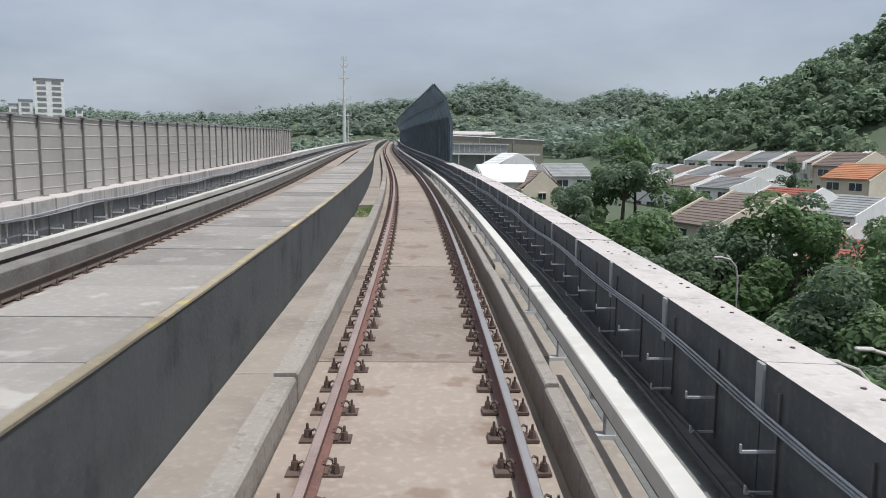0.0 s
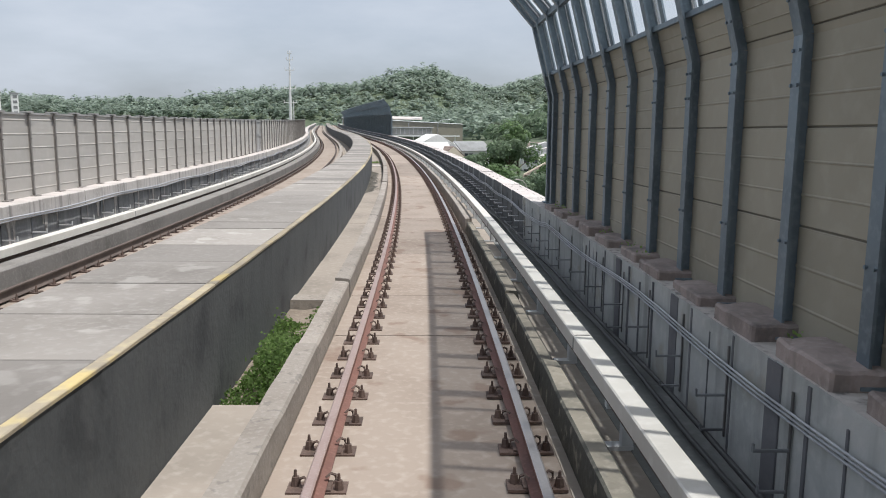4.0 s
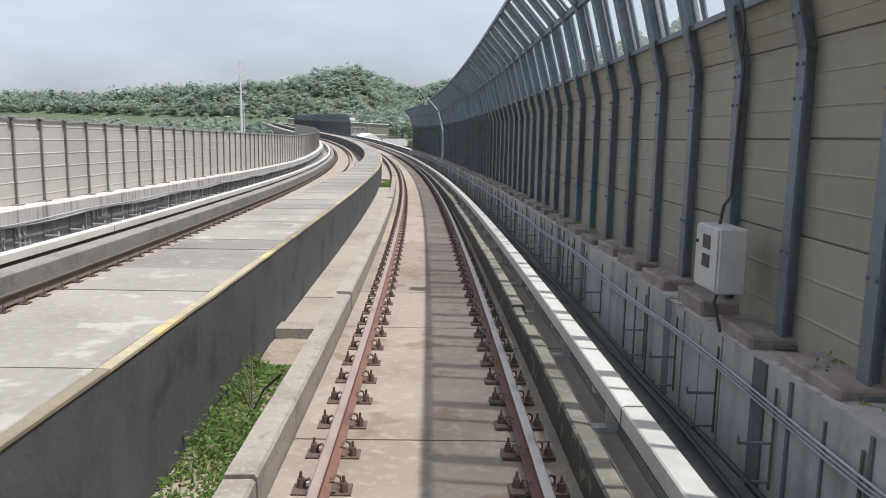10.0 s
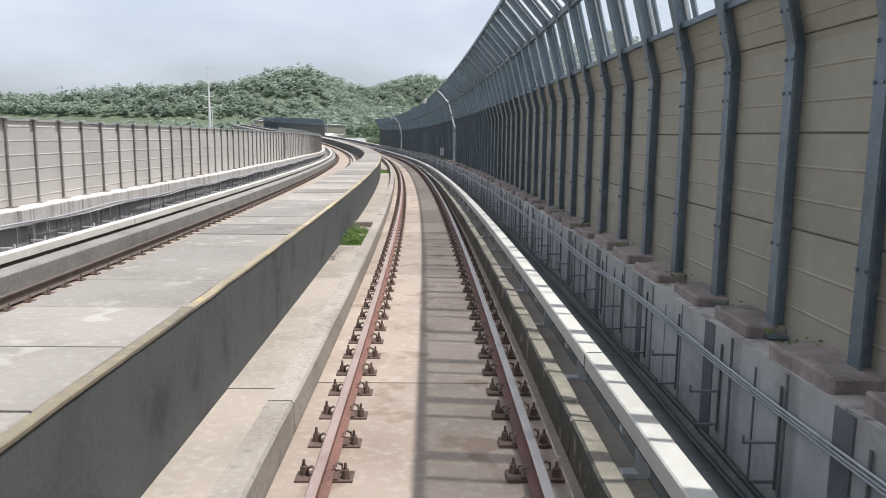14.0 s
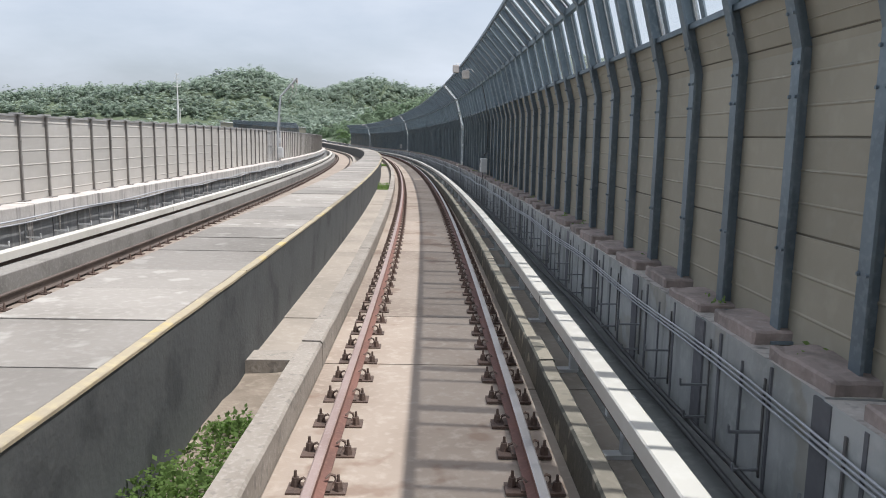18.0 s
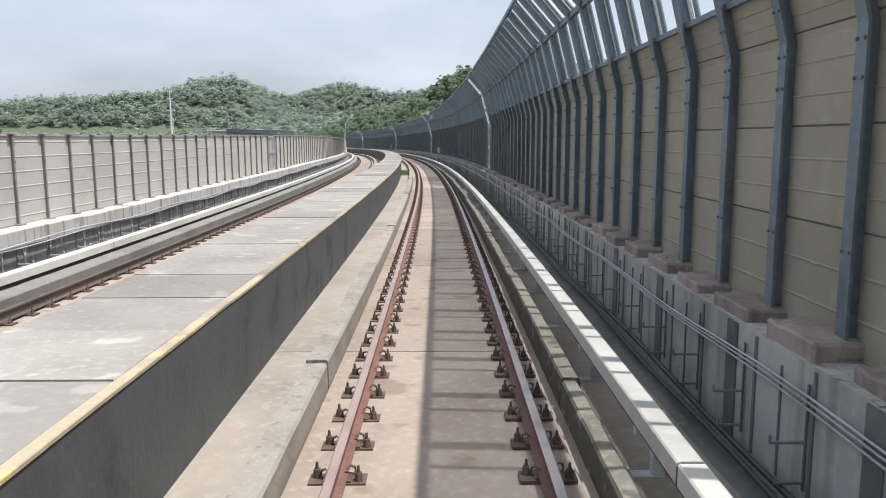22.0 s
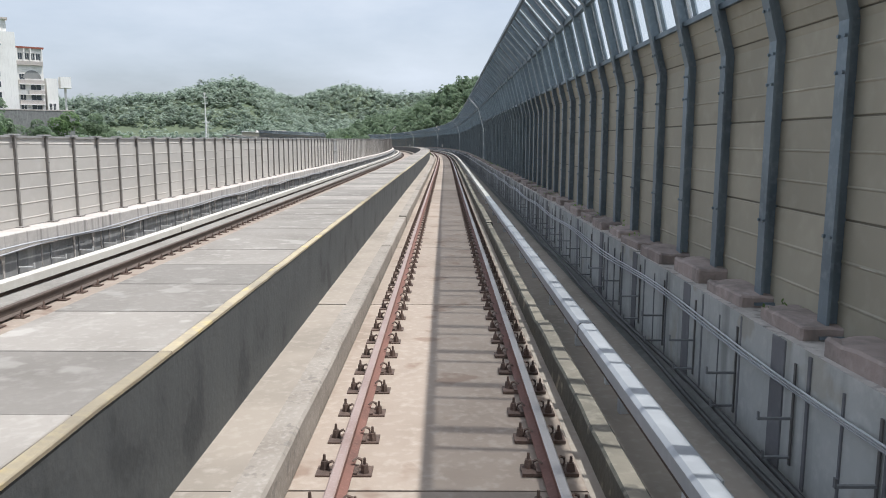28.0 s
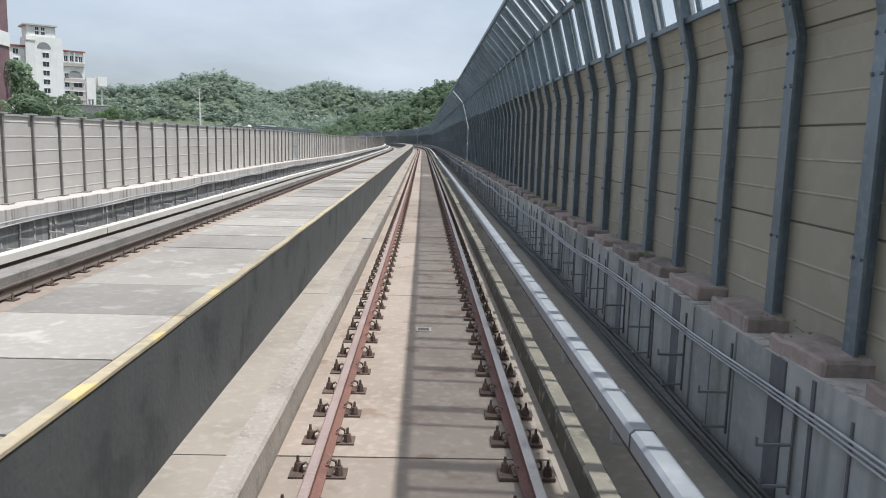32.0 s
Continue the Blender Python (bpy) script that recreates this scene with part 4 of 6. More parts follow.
def far_barrier(s0, n):
    """The next barrier along the line, never passed near: posts one by one, the sheets joined."""
    run = thing("noise_barrier", "dark noise barrier with steel posts farther along the viaduct", "noise barrier", "noise barriers")
    put("post_row", joined("post_row", POST, [stand(s0 + i * BAY, POST_L, BASE_Z) for i in range(n + 1)], [steel_mat]), run)["kind"] = "stuff"
    mid = [stand(s0 + (i + 0.5) * BAY, POST_L, BASE_Z) for i in range(n)]
    for k, me in enumerate(PANELS + [CLEAR]):
        put("panel_row", joined("panel_row", me, mid, list(me.materials)), run)["kind"] = "stuff"
    top_rails(run, s0, s0 + n * BAY)


far_barrier(BAR2_START, 150)

# ---- the low noise barrier beyond the other track ----
dark_steel_mat = material("dark_brown_grey_steel", (0.19, 0.18, 0.17), None, None, 0.6, metal=0.2, grain=14, vary=0.08, bump=0.0)
narrow_post_mat = material("brown_grey_steel_post", (0.245, 0.228, 0.21), (0.17, 0.158, 0.145), (0.31, 0.29, 0.27), 0.65, metal=0.15, grain=14, patch=1.4, vary=0.1, bump=0.03)
FENCE_L = -8.60
FENCE_BASE, FENCE_TOP = 0.79, 2.58


def fence_post():
    bm = bmesh.new()
    h = FENCE_TOP - FENCE_BASE
    for x in (-0.06, 0.05):
        bm_box(bm, x - 0.006, x + 0.006, -0.024, 0.024, 0, h)
    bm_box(bm, -0.054, 0.044, -0.006, 0.006, 0, h - 0.002)
    bm_box(bm, -0.09, 0.08, -0.14, 0.14, h + 0.014, h + 0.045, 2)
    bm_box(bm, -0.12, 0.14, -0.11, 0.11, -0.02, 0.012)
    for z in (0.45, 1.25):
        for y in (-0.018, 0.018):
            bm_rod(bm, (0.055, y, z), (0.065, y, z), 0.010, 5, slot=1)
    return bm_mesh("post", bm, [narrow_post_mat, dark_steel_mat, fence_post_mat])


def fence_panel():
    bm = bmesh.new()
    h = FENCE_TOP - FENCE_BASE
    y0, y1 = -BAY / 2 + 0.01, BAY / 2 - 0.01
    rows, deep, slot = [], [], []
    for k in range(6):
        b = k * h / 6
        rows += [b, b + h / 12 - 0.012, b + h / 12, b + h / 12 + 0.010, b + h / 12 + 0.022]
        deep += [0.0, 0.0, -0.007, -0.007, 0.0]
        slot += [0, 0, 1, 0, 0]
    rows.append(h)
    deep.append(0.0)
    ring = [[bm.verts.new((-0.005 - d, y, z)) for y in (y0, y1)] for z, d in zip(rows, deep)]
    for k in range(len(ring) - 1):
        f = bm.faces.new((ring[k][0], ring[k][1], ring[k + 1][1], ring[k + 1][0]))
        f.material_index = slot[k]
    bm_box(bm, -0.05, -0.02, y0, y1, 0.0, h - 0.01)
    bm_box(bm, -0.055, 0.02, y0, y1, h - 0.03, h + 0.012, 2)
    return bm_mesh("panel", bm, [fence_mat, glint_mat, fence_post_mat])


FPOST, FPANEL = fence_post(), fence_panel()
FDOORS = [-10.0, -68.9, -127.0, -186.5, -245.0, -308.2, -371.4]


def fence_run(s0, s1, known):
    spots = post_spots(s0, s1, known)
    for first in range(0, len(spots) - 1, 24):
        run = thing("low_noise_barrier", "low beige panelled noise barrier with narrow dark posts on the parapet", "noise barrier", "low noise barriers")
        mine = spots[first:first + 25]
        for s in mine if first + 25 >= len(spots) else mine[:-1]:
            put("post", FPOST, run, "narrow brown-grey steel post with a pale cap", m=stand(s, FENCE_L, FENCE_BASE))
        for p, q in zip(mine, mine[1:]):
            put("panel", FPANEL, run, m=stand((p + q) / 2, FENCE_L, FENCE_BASE) @ Matrix.Diagonal((1, (q - p) / BAY, 1, 1)))


edges = [FIRST] + [x for c in sorted(FDOORS) for x in (c - 0.95, c + 0.95)] + [62.0]
FENCE_KNOWN = [(-405.05, -378.41), (-351.68,), (-270.11,), (-215.0,), (-152.19,), (-115.23, -77.39), (-38.36,), (20.0,)]
for s0, s1, known in zip(edges[::2], edges[1::2], FENCE_KNOWN):
    fence_run(s0, s1, known)


def fence_door(s):
    d = thing("barrier_door", "grey metal service door with two panes in the low noise barrier", "door", "low barrier doors")
    h, w = FENCE_TOP - FENCE_BASE, 0.92
    m = stand(s, FENCE_L, FENCE_BASE)
    bm = bmesh.new()
    for y0, y1 in ((-w, -w + 0.08), (w - 0.08, w), (-0.5, -0.42), (0.42, 0.5)):
        bm_box(bm, -0.04, 0.04, y0, y1, 0, h)
    for z0, z1 in ((0, 0.1), (h - 0.1, h), (h * 0.5, h * 0.5 + 0.12)):
        bm_box(bm, -0.035, 0.045, -w + 0.08, w - 0.08, z0, z1)
    part("door_frame", bm, [fence_post_mat], d, "grey metal frame").matrix_world = m
    for y0, y1, z0, z1 in ((-0.42, 0.42, 0.1, h * 0.5), (-0.42, 0.42, h * 0.5 + 0.12, h - 0.1), (-w + 0.08, -0.5, 0.1, h - 0.1), (0.5, w - 0.08, 0.1, h - 0.1)):
        bm = bmesh.new()
        bm_box(bm, -0.01, 0.01, y0, y1, z0, z1)
        part("pane", bm, [fence_post_mat], d).matrix_world = m


for c in FDOORS:
    fence_door(c)
# ---- trees and woods ----
def leaf_mat(name, base, dark, light, vary=0.35):
    mat = material(name, base, dark, light, 0.7, grain=0.8, patch=0.12, vary=vary, bump=0.0)
    b = mat.node_tree.nodes["Principled BSDF"]
    b.inputs["Specular IOR Level"].default_value = 0.2
    n, l = mat.node_tree.nodes, mat.node_tree.links
    tl = n.new("ShaderNodeBsdfTranslucent")
    src = b.inputs["Base Color"].links[0].from_socket
    hs = n.new("ShaderNodeHueSaturation")
    hs.inputs["Value"].default_value = 1.6
    l.new(src, hs.inputs["Color"])
    l.new(hs.outputs["Color"], tl.inputs["Color"])
    mx = n.new("ShaderNodeMixShader")
    mx.inputs["Fac"].default_value = 0.62
    l.new(b.outputs["BSDF"], mx.inputs[1])
    l.new(tl.outputs["BSDF"], mx.inputs[2])
    l.new(mx.outputs["Shader"], n["Material Output"].inputs["Surface"])
    return mat


# Distance haze is mixed into this leaf colour: paler, bluer, with little contrast.
hazed_wood_mat = leaf_mat("hazed_forest_leaves", (0.235, 0.28, 0.23), (0.195, 0.235, 0.205), (0.285, 0.335, 0.25), 0.05)
# Leaves of hillside and trees, lightened and cooled partly for haze.
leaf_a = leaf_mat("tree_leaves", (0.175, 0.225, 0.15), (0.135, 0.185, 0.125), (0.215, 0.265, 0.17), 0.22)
leaf_b = leaf_mat("bright_leaves", (0.15, 0.215, 0.105), (0.115, 0.17, 0.085), (0.19, 0.26, 0.125), 0.28)
bark_mat = material("tree_bark", (0.11, 0.085, 0.065), None, None, 0.95, grain=8, vary=0.15)


def leaf_quads(rng, centres, sizes, out=None, up=0.55):
    """One leaf spray at each centre, turned outwards and to the light; verts of quads."""
    n = len(centres)
    face = rng.normal(size=(n, 3)) * 0.55 + np.array([0, 0, up])
    if out is not None:
        face = face + out * 0.9
    face /= np.linalg.norm(face, axis=1)[:, None] + 1e-9
    u = np.cross(face, rng.normal(size=(n, 3)))
    u /= np.linalg.norm(u, axis=1)[:, None] + 1e-9
    v = np.cross(face, u)
    s = sizes[:, None]
    q = np.stack([centres - u * s, centres - v * s * 0.6, centres + u * s, centres + v * s * 0.6], 1)
    return q.reshape(-1, 3)


def crown_points(rng, n, height, spread, lumps):
    """Points on an uneven crown made of several lumps, thinner inside, and the way out at each."""
    cs = rng.normal(size=(lumps, 3)) * np.array([spread * 0.42, spread * 0.42, height * 0.22])
    rs = spread * rng.uniform(0.30, 0.52, lumps)
    k = rng.integers(0, lumps, n)
    d = rng.normal(size=(n, 3))
    d[:, 2] = np.abs(d[:, 2]) * np.where(rng.random(n) < 0.72, 1, -1)
    d /= np.linalg.norm(d, axis=1)[:, None]
    rad = rs[k] * rng.uniform(0.6, 1.0, n) ** 0.4
    return cs[k] + d * rad[:, None] * np.array([1, 1, 0.8]), d


# woods on the hills: one mass of many crowns
rng = np.random.default_rng(7)


def woods(name, label, n, inside, size, leaves, mat, lift=0.0, up=0.8, fine=1.0):
    qs = []
    tries = 0
    pts = []
    while len(pts) < n and tries < 60:
        c = inside(rng, n)
        pts += [tuple(q) for q in c]
        tries += 1
    pts = np.array(pts[:n])
    for x, y in pts:
        r = size * rng.uniform(0.7, 1.35)
        base = ground_z(x, y) + r * rng.uniform(0.35, 0.9) + lift
        c, d = crown_points(rng, leaves, r * 1.7, r, 4)
        qs.append(leaf_quads(rng, c + np.array([x, y, base]), rng.uniform(0.16, 0.32, leaves) * r * fine, d, up))
    v = np.concatenate(qs)
    me = bpy.data.meshes.new(name)
    nq = len(v) // 4
    me.vertices.add(len(v))
    me.vertices.foreach_set("co", v.ravel())
    me.loops.add(len(v))
    me.loops.foreach_set("vertex_index", np.arange(len(v)))
    me.polygons.add(nq)
    me.polygons.foreach_set("loop_start", np.arange(nq) * 4)
    me.materials.append(mat)
    me.update(calc_edges=True)
    return tagged(put(name, me), label, "woods", kind="stuff")


def far_hill(r, n):
    x = r.uniform(-1700, 1300, n)
    y = r.uniform(1450, 2700, n)
    h = ground_z(x, y) + 12.5
    keep = (h > 16) & (h / (y + 420) > 0.02)
    return np.c_[x, y][keep]


def near_hill(r, n):
    x = r.uniform(70, 315, n)
    y = r.uniform(125, 410, n)
    h = ground_z(x, y) + 6.5
    lawn = (np.abs(x - 80) < 11) & (np.abs(y - 246) < 14)
    big_house = (np.abs(x - 112) < 9) & (np.abs(y - 186) < 12)
    return np.c_[x, y][(h > 2.0) & ~lawn & ~big_house & ((y > 222) | (x > 93 + np.clip(214 - y, 0, 60) * 0.28))]


def under(r, n):
    x = r.uniform(5.5, 75, n)
    y = r.uniform(-70, 132, n)
    car_park = (x > 23.5) & (x < 62) & (y > -42) & (y < 42)
    return np.c_[x, y][(x > 6 + np.abs(y) * 0.02) & ((y < 84) | (x < 30)) & ~car_park]


def low_woods(r, n):
    x = r.uniform(-500, 420, n)
    y = r.uniform(420, 900, n)
    return np.c_[x, y][np.abs(x + 20) < y * 0.75]


woods("far_woods", "dense green rainforest on the far hills", 6400, far_hill, 14.0, 52, hazed_wood_mat, 0.0, 2.6, 0.92)
woods("hillside_woods", "dense green woods on the hillside behind the houses", 3000, near_hill, 4.5, 120, leaf_a, 0.0, 0.9, 0.70)
woods("undergrowth", "dense green bushes below the viaduct", 1500, under, 2.3, 90, leaf_b, -0.6)
def shrub_strip(r, n):
    x = r.uniform(11, 27, n)
    y = r.uniform(-16, 40, n)
    return np.c_[x, y][(x < 21 + (y + 16) * 0.11)]


def middle_woods(r, n):
    x = r.uniform(-1050, 850, n)
    y = r.uniform(880, 1480, n)
    return np.c_[x, y][np.abs(x + 20) < y * 0.75]


woods("middle_woods", "green trees on the plain before the far hills", 1500, middle_woods, 10.0, 44, hazed_wood_mat, 0.0, 2.4, 0.95)
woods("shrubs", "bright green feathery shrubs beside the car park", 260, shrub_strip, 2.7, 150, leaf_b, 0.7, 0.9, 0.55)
woods("lowland_woods", "green tree belt at the foot of the hills", 2600, low_woods, 7.0, 60, hazed_wood_mat, 0.0, 2.2)


def tree_meshes(seed, height, spread, leaves, leaf, mat):
    r = np.random.default_rng(seed)
    bm = bmesh.new()
    top = height * 0.55
    bm_rod(bm, (0, 0, -0.5), (0.05 * height, 0.02 * height, top), 0.028 * height, 9, r2=0.014 * height)
    for k in range(7):
        a = k * 2.4 + r.uniform(0, 0.8)
        z0 = top * r.uniform(0.55, 1.0)
        p = Vector((0.05 * height * z0 / top, 0.02 * height * z0 / top, z0))
        q = p + Vector((math.cos(a) * spread * 0.55, math.sin(a) * spread * 0.55, height * r.uniform(0.14, 0.34)))
        bm_rod(bm, p, q, 0.011 * height, 6, r2=0.004 * height)
    trunk = bm_mesh("trunk", bm, [bark_mat])
    c, d = crown_points(r, leaves, height * 0.8, spread, 11)
    v = leaf_quads(r, c + np.array([0, 0, height * 0.68]), r.uniform(0.6, 1.3, leaves) * leaf, d, 0.9)
    f = np.arange(len(v)).reshape(-1, 4).tolist()
    return trunk, mesh_from("crown", v, f, [mat])


TREES = [tree_meshes(1, 13, 5.2, 3400, 0.34, leaf_a), tree_meshes(2, 11, 5.0, 3200, 0.32, leaf_b), tree_meshes(3, 15, 6.0, 4200, 0.36, leaf_a), tree_meshes(5, 9, 4.2, 2400, 0.30, leaf_b)]


def tree(kind, x, y, scale=1.0, spin=0.0, label="broad green tree with a dense leafy crown"):
    t = thing("tree", label, "tree", "trees below the viaduct", m=pose(x, y, float(ground_z(x, y)), 0, 0, spin) @ Matrix.Scale(scale, 4))
    for name, me in zip(("trunk", "crown"), TREES[kind]):
        ob = put(name, me)
        ob.parent = t


TALL = (14.5, 12.5, 17.0, 10.4)
for k, (x, y, top) in enumerate([(17, 58, -4), (20, 66, -3.5), (14, 48, -5.5), (12, 70, -5), (24, 62, -2), (28, 58, -1.5), (33, 64, -1.2), (38, 62, -2), (30, 72, -2.4), (22, 78, -4.2), (12, 90, -5), (16, 100, -4.5), (27, 84, -4.8), (44, 70, -3),
                                 (19, 36, -3.2), (23, 32, -2.5), (15, 28, -4.6), (27, 40, -2), (33, 46, -1.5), (40, 50, -1), (47, 58, -1.5), (52, 76, -4), (21, 16, -5.0), (19, 24, -4.6), (52, 60, -2.0),
                                 (15, 2, -6.5), (13, -14, -7.0), (17, -34, -6.5), (22, -52, -5), (56, 34, -3.0), (62, 20, -2.0), (64, 2, -1.0), (60, -16, 0.0), (14, 112, -4), (22, 116, -3), (40, 120, -2), (24, 128, -1), (70, 196, 0), (84, 176, 1.5), (108, 196, 5), (76, 160, -1)]):
    g = float(ground_z(x, y))
    tree(k % 4, x, y, (top - g) / TALL[k % 4], k * 67.0)
# the car park below the viaduct, and the wide tree over it
asphalt_mat = material("worn_asphalt", (0.085, 0.085, 0.085), (0.055, 0.055, 0.056), (0.13, 0.128, 0.124), 0.9, grain=4, patch=0.25, vary=0.0, bump=0.2, spots=((0.19, 0.185, 0.175), 0.4, 0.8))
lot_bm = bmesh.new()
bm_box(lot_bm, 22, 61, -41, 41, -12.75, -12.32, 0, 0.05)
tagged(part("car_park", lot_bm, [asphalt_mat], None), "grey asphalt car park below the viaduct", "car park", kind="structure")


def wide_tree(x, y, top, reach, seed, label):
    """A spreading tree: several leaning trunks that fork into limbs, and a shallow crown of many leafy lumps with gaps."""
    r = np.random.default_rng(seed)
    g = -12.4
    rise = top - g
    t = thing("spreading_tree", label, "tree", "trees below the viaduct", m=pose(x, y, g))
    lumps = []
    for k in range(34):
        a, q = k * 2.39996, reach * math.sqrt((k + 0.5) / 34) * r.uniform(0.85, 1.05)
        lumps.append((math.cos(a) * q, math.sin(a) * q, rise * (0.86 - 0.30 * (q / reach) ** 2) + r.uniform(-0.9, 0.7), reach * r.uniform(0.20, 0.30)))
    for b in range(3):
        bm = bmesh.new()
        a = b * 2.1 + 0.6
        foot = Vector((math.cos(a) * 0.5, math.sin(a) * 0.5, -0.4))
        fork = Vector((math.cos(a) * reach * 0.17, math.sin(a) * reach * 0.17, rise * r.uniform(0.46, 0.56)))
        bend = (foot + fork) / 2 + Vector((math.cos(a) * -0.35, math.sin(a) * -0.35, 0))
        bm_tube(bm, [foot, bend, fork], 0.36, 9)
        for k in range(b, 34, 6):
            cx, cy, cz, cr = lumps[k]
            tip = Vector((cx, cy, cz - cr * 0.2))
            mid = fork.lerp(tip, 0.5) + Vector((0, 0, rise * 0.05))
            bm_rod(bm, fork, mid, 0.15, 6, r2=0.09)
            bm_rod(bm, mid, tip, 0.09, 5, r2=0.03)
        part("trunk", bm, [bark_mat], None).parent = t
    n = int(1900 * reach)
    k = r.integers(0, 34, n)
    d = r.normal(size=(n, 3))
    d[:, 2] = np.abs(d[:, 2]) * np.where(r.random(n) < 0.62, 1, -1)
    d /= np.linalg.norm(d, axis=1)[:, None]
    lump = np.array(lumps)
    c = lump[k, :3] + d * (lump[k, 3] * r.uniform(0.55, 1.08, n))[:, None] * np.array([1, 1, 0.7])
    v = leaf_quads(r, c, r.uniform(0.13, 0.31, n), d, 0.8)
    ob = put("crown", mesh_from("crown", v, np.arange(len(v)).reshape(-1, 4).tolist(), [leaf_b]))
    ob.parent = t


wide_tree(40.5, 20.5, 4.4, 18.5, 31, "wide spreading green tree over the car park")
wide_tree(30.5, 46.0, -3.6, 6.0, 32, "round green tree beside the white house")


def shelter(x, y):
    """A blue cloth canopy on four legs."""
    t = thing("canopy_tent", "pale blue cloth canopy on thin legs in the car park", "canopy", m=pose(x, y, -12.32, 0, 0, 25))
    bm = bmesh.new()
    rim = [bm.verts.new((sx * 1.9, sy * 1.9, 2.15)) for sx, sy in ((-1, -1), (1, -1), (1, 1), (-1, 1))]
    low = [bm.verts.new((q.co.x, q.co.y, 1.9)) for q in rim]
    peak = bm.verts.new((0, 0, 2.75))
    for k in range(4):
        bm.faces.new((rim[k], rim[(k + 1) % 4], peak))
        bm.faces.new((low[k], low[(k + 1) % 4], rim[(k + 1) % 4], rim[k]))
    part("cloth", bm, [canopy_mat], None, "pale blue cloth").parent = t
    for sx in (-1, 1):
        for sy in (-1, 1):
            bm = bmesh.new()
            bm_rod(bm, (sx * 1.85, sy * 1.85, 0), (sx * 1.85, sy * 1.85, 2.1), 0.03, 6)
            part("leg", bm, [bracket_mat], None).parent = t


def parked_car(x, y, spin, paint, label):
    """A small saloon: body with a cabin, dark glass band, four wheels."""
    t = thing("parked_car", label, "car", "parked cars", m=pose(x, y, -12.32, 0, 0, spin))
    bm = bmesh.new()
    side = [(-2.1, 0.35), (2.1, 0.35), (2.15, 0.75), (1.95, 0.88), (-2.0, 0.95), (-2.15, 0.75)]
    cabin = [(-1.5, 0.93), (1.05, 0.90), (0.45, 1.42), (-0.95, 1.45)]
    for ring, half in ((side, 0.84), (cabin, 0.70)):
        a = [bm.verts.new((q[0], -half, q[1])) for q in ring]
        b = [bm.verts.new((q[0], half, q[1])) for q in ring]
        bm.faces.new(a)
        bm.faces.new(b[::-1])
        for k in range(len(ring)):
            j = (k + 1) % len(ring)
            bm.faces.new((a[k], b[k], b[j], a[j]))
    bmesh.ops.recalc_face_normals(bm, faces=bm.faces)
    part("body", bm, [paint], None).parent = t
    bm = bmesh.new()
    for sy in (-1, 1):
        q = [bm.verts.new((px, sy * 0.712, pz)) for px, pz in ((-1.25, 0.98), (0.85, 0.96), (0.40, 1.36), (-0.85, 1.38))]
        bm.faces.new(q if sy < 0 else q[::-1])
    part("side_glass", bm, [car_glass_mat], None, "dark side windows").parent = t
    for px in (-1.3, 1.35):
        for sy in (-1, 1):
            bm = bmesh.new()
            bm_rod(bm, (px, sy * 0.68, 0.31), (px, sy * 0.88, 0.31), 0.31, 14)
            part("wheel", bm, [pipe_mat], None).parent = t


canopy_mat = material("pale_blue_cloth", (0.30, 0.36, 0.44), None, None, 0.8, grain=5, patch=0.7, vary=0.0, bump=0.05)
car_glass_mat = material("dark_car_glass", (0.03, 0.035, 0.04), None, None, 0.15, grain=2, vary=0.0, bump=0.0)
black_paint = material("black_car_paint", (0.025, 0.027, 0.03), None, None, 0.3, grain=2, vary=0.0, bump=0.0)
white_paint = material("white_car_paint", (0.62, 0.62, 0.61), None, None, 0.35, grain=2, vary=0.0, bump=0.0)
shelter(28.6, 6.2)
parked_car(34.0, 10.5, 25, black_paint, "black parked saloon under the wide tree")
parked_car(39.5, 27.0, 20, white_paint, "white parked saloon under the wide tree")
parked_car(36.0, 4.5, 25, black_paint, "black parked saloon under the wide tree")
# ---- plants in the open pier heads ----
soil_mat = material("dusty_soil", (0.25, 0.205, 0.16), (0.15, 0.12, 0.09), (0.36, 0.31, 0.25), 0.95, grain=12, patch=2, bump=0.5)
weed_mat = leaf_mat("weed_leaves", (0.15, 0.225, 0.07), (0.10, 0.16, 0.05), (0.20, 0.28, 0.10))
prng = np.random.default_rng(21)


def weeds(s0, s1, n, tall, l0=-2.0, l1=-1.38, z0=-0.40):
    """Low leafy clumps growing between kerb and wall, thick here and thin there."""
    s = prng.uniform(s0, s1, n * 2)
    l = prng.uniform(l0, l1, n * 2)
    thick = np.array([noise.noise((a * 1.1, b * 2.2, 4.0)) for a, b in zip(s, l)])
    keep = thick > prng.uniform(-0.55, 0.35, n * 2)
    s, l, thick = s[keep], l[keep], thick[keep]
    h = np.abs(prng.normal(0, 1, len(s))) * tall * np.clip(0.35 + thick, 0.1, 0.8) * np.minimum(1, np.minimum(s - s0, s1 - s) / 0.4)
    h = np.minimum(h, tall * 1.2)
    c = np.stack([np.array(at(a, b, z0 + q)) for a, b, q in zip(s, l, h)])
    v = leaf_quads(prng, c, prng.uniform(0.014, 0.034, len(c)))
    ob = put("weeds", mesh_from("weeds", v, np.arange(len(v)).reshape(-1, 4).tolist(), [weed_mat]))
    tagged(ob, "bright green weeds growing in the open pier head", "weeds", kind="stuff")


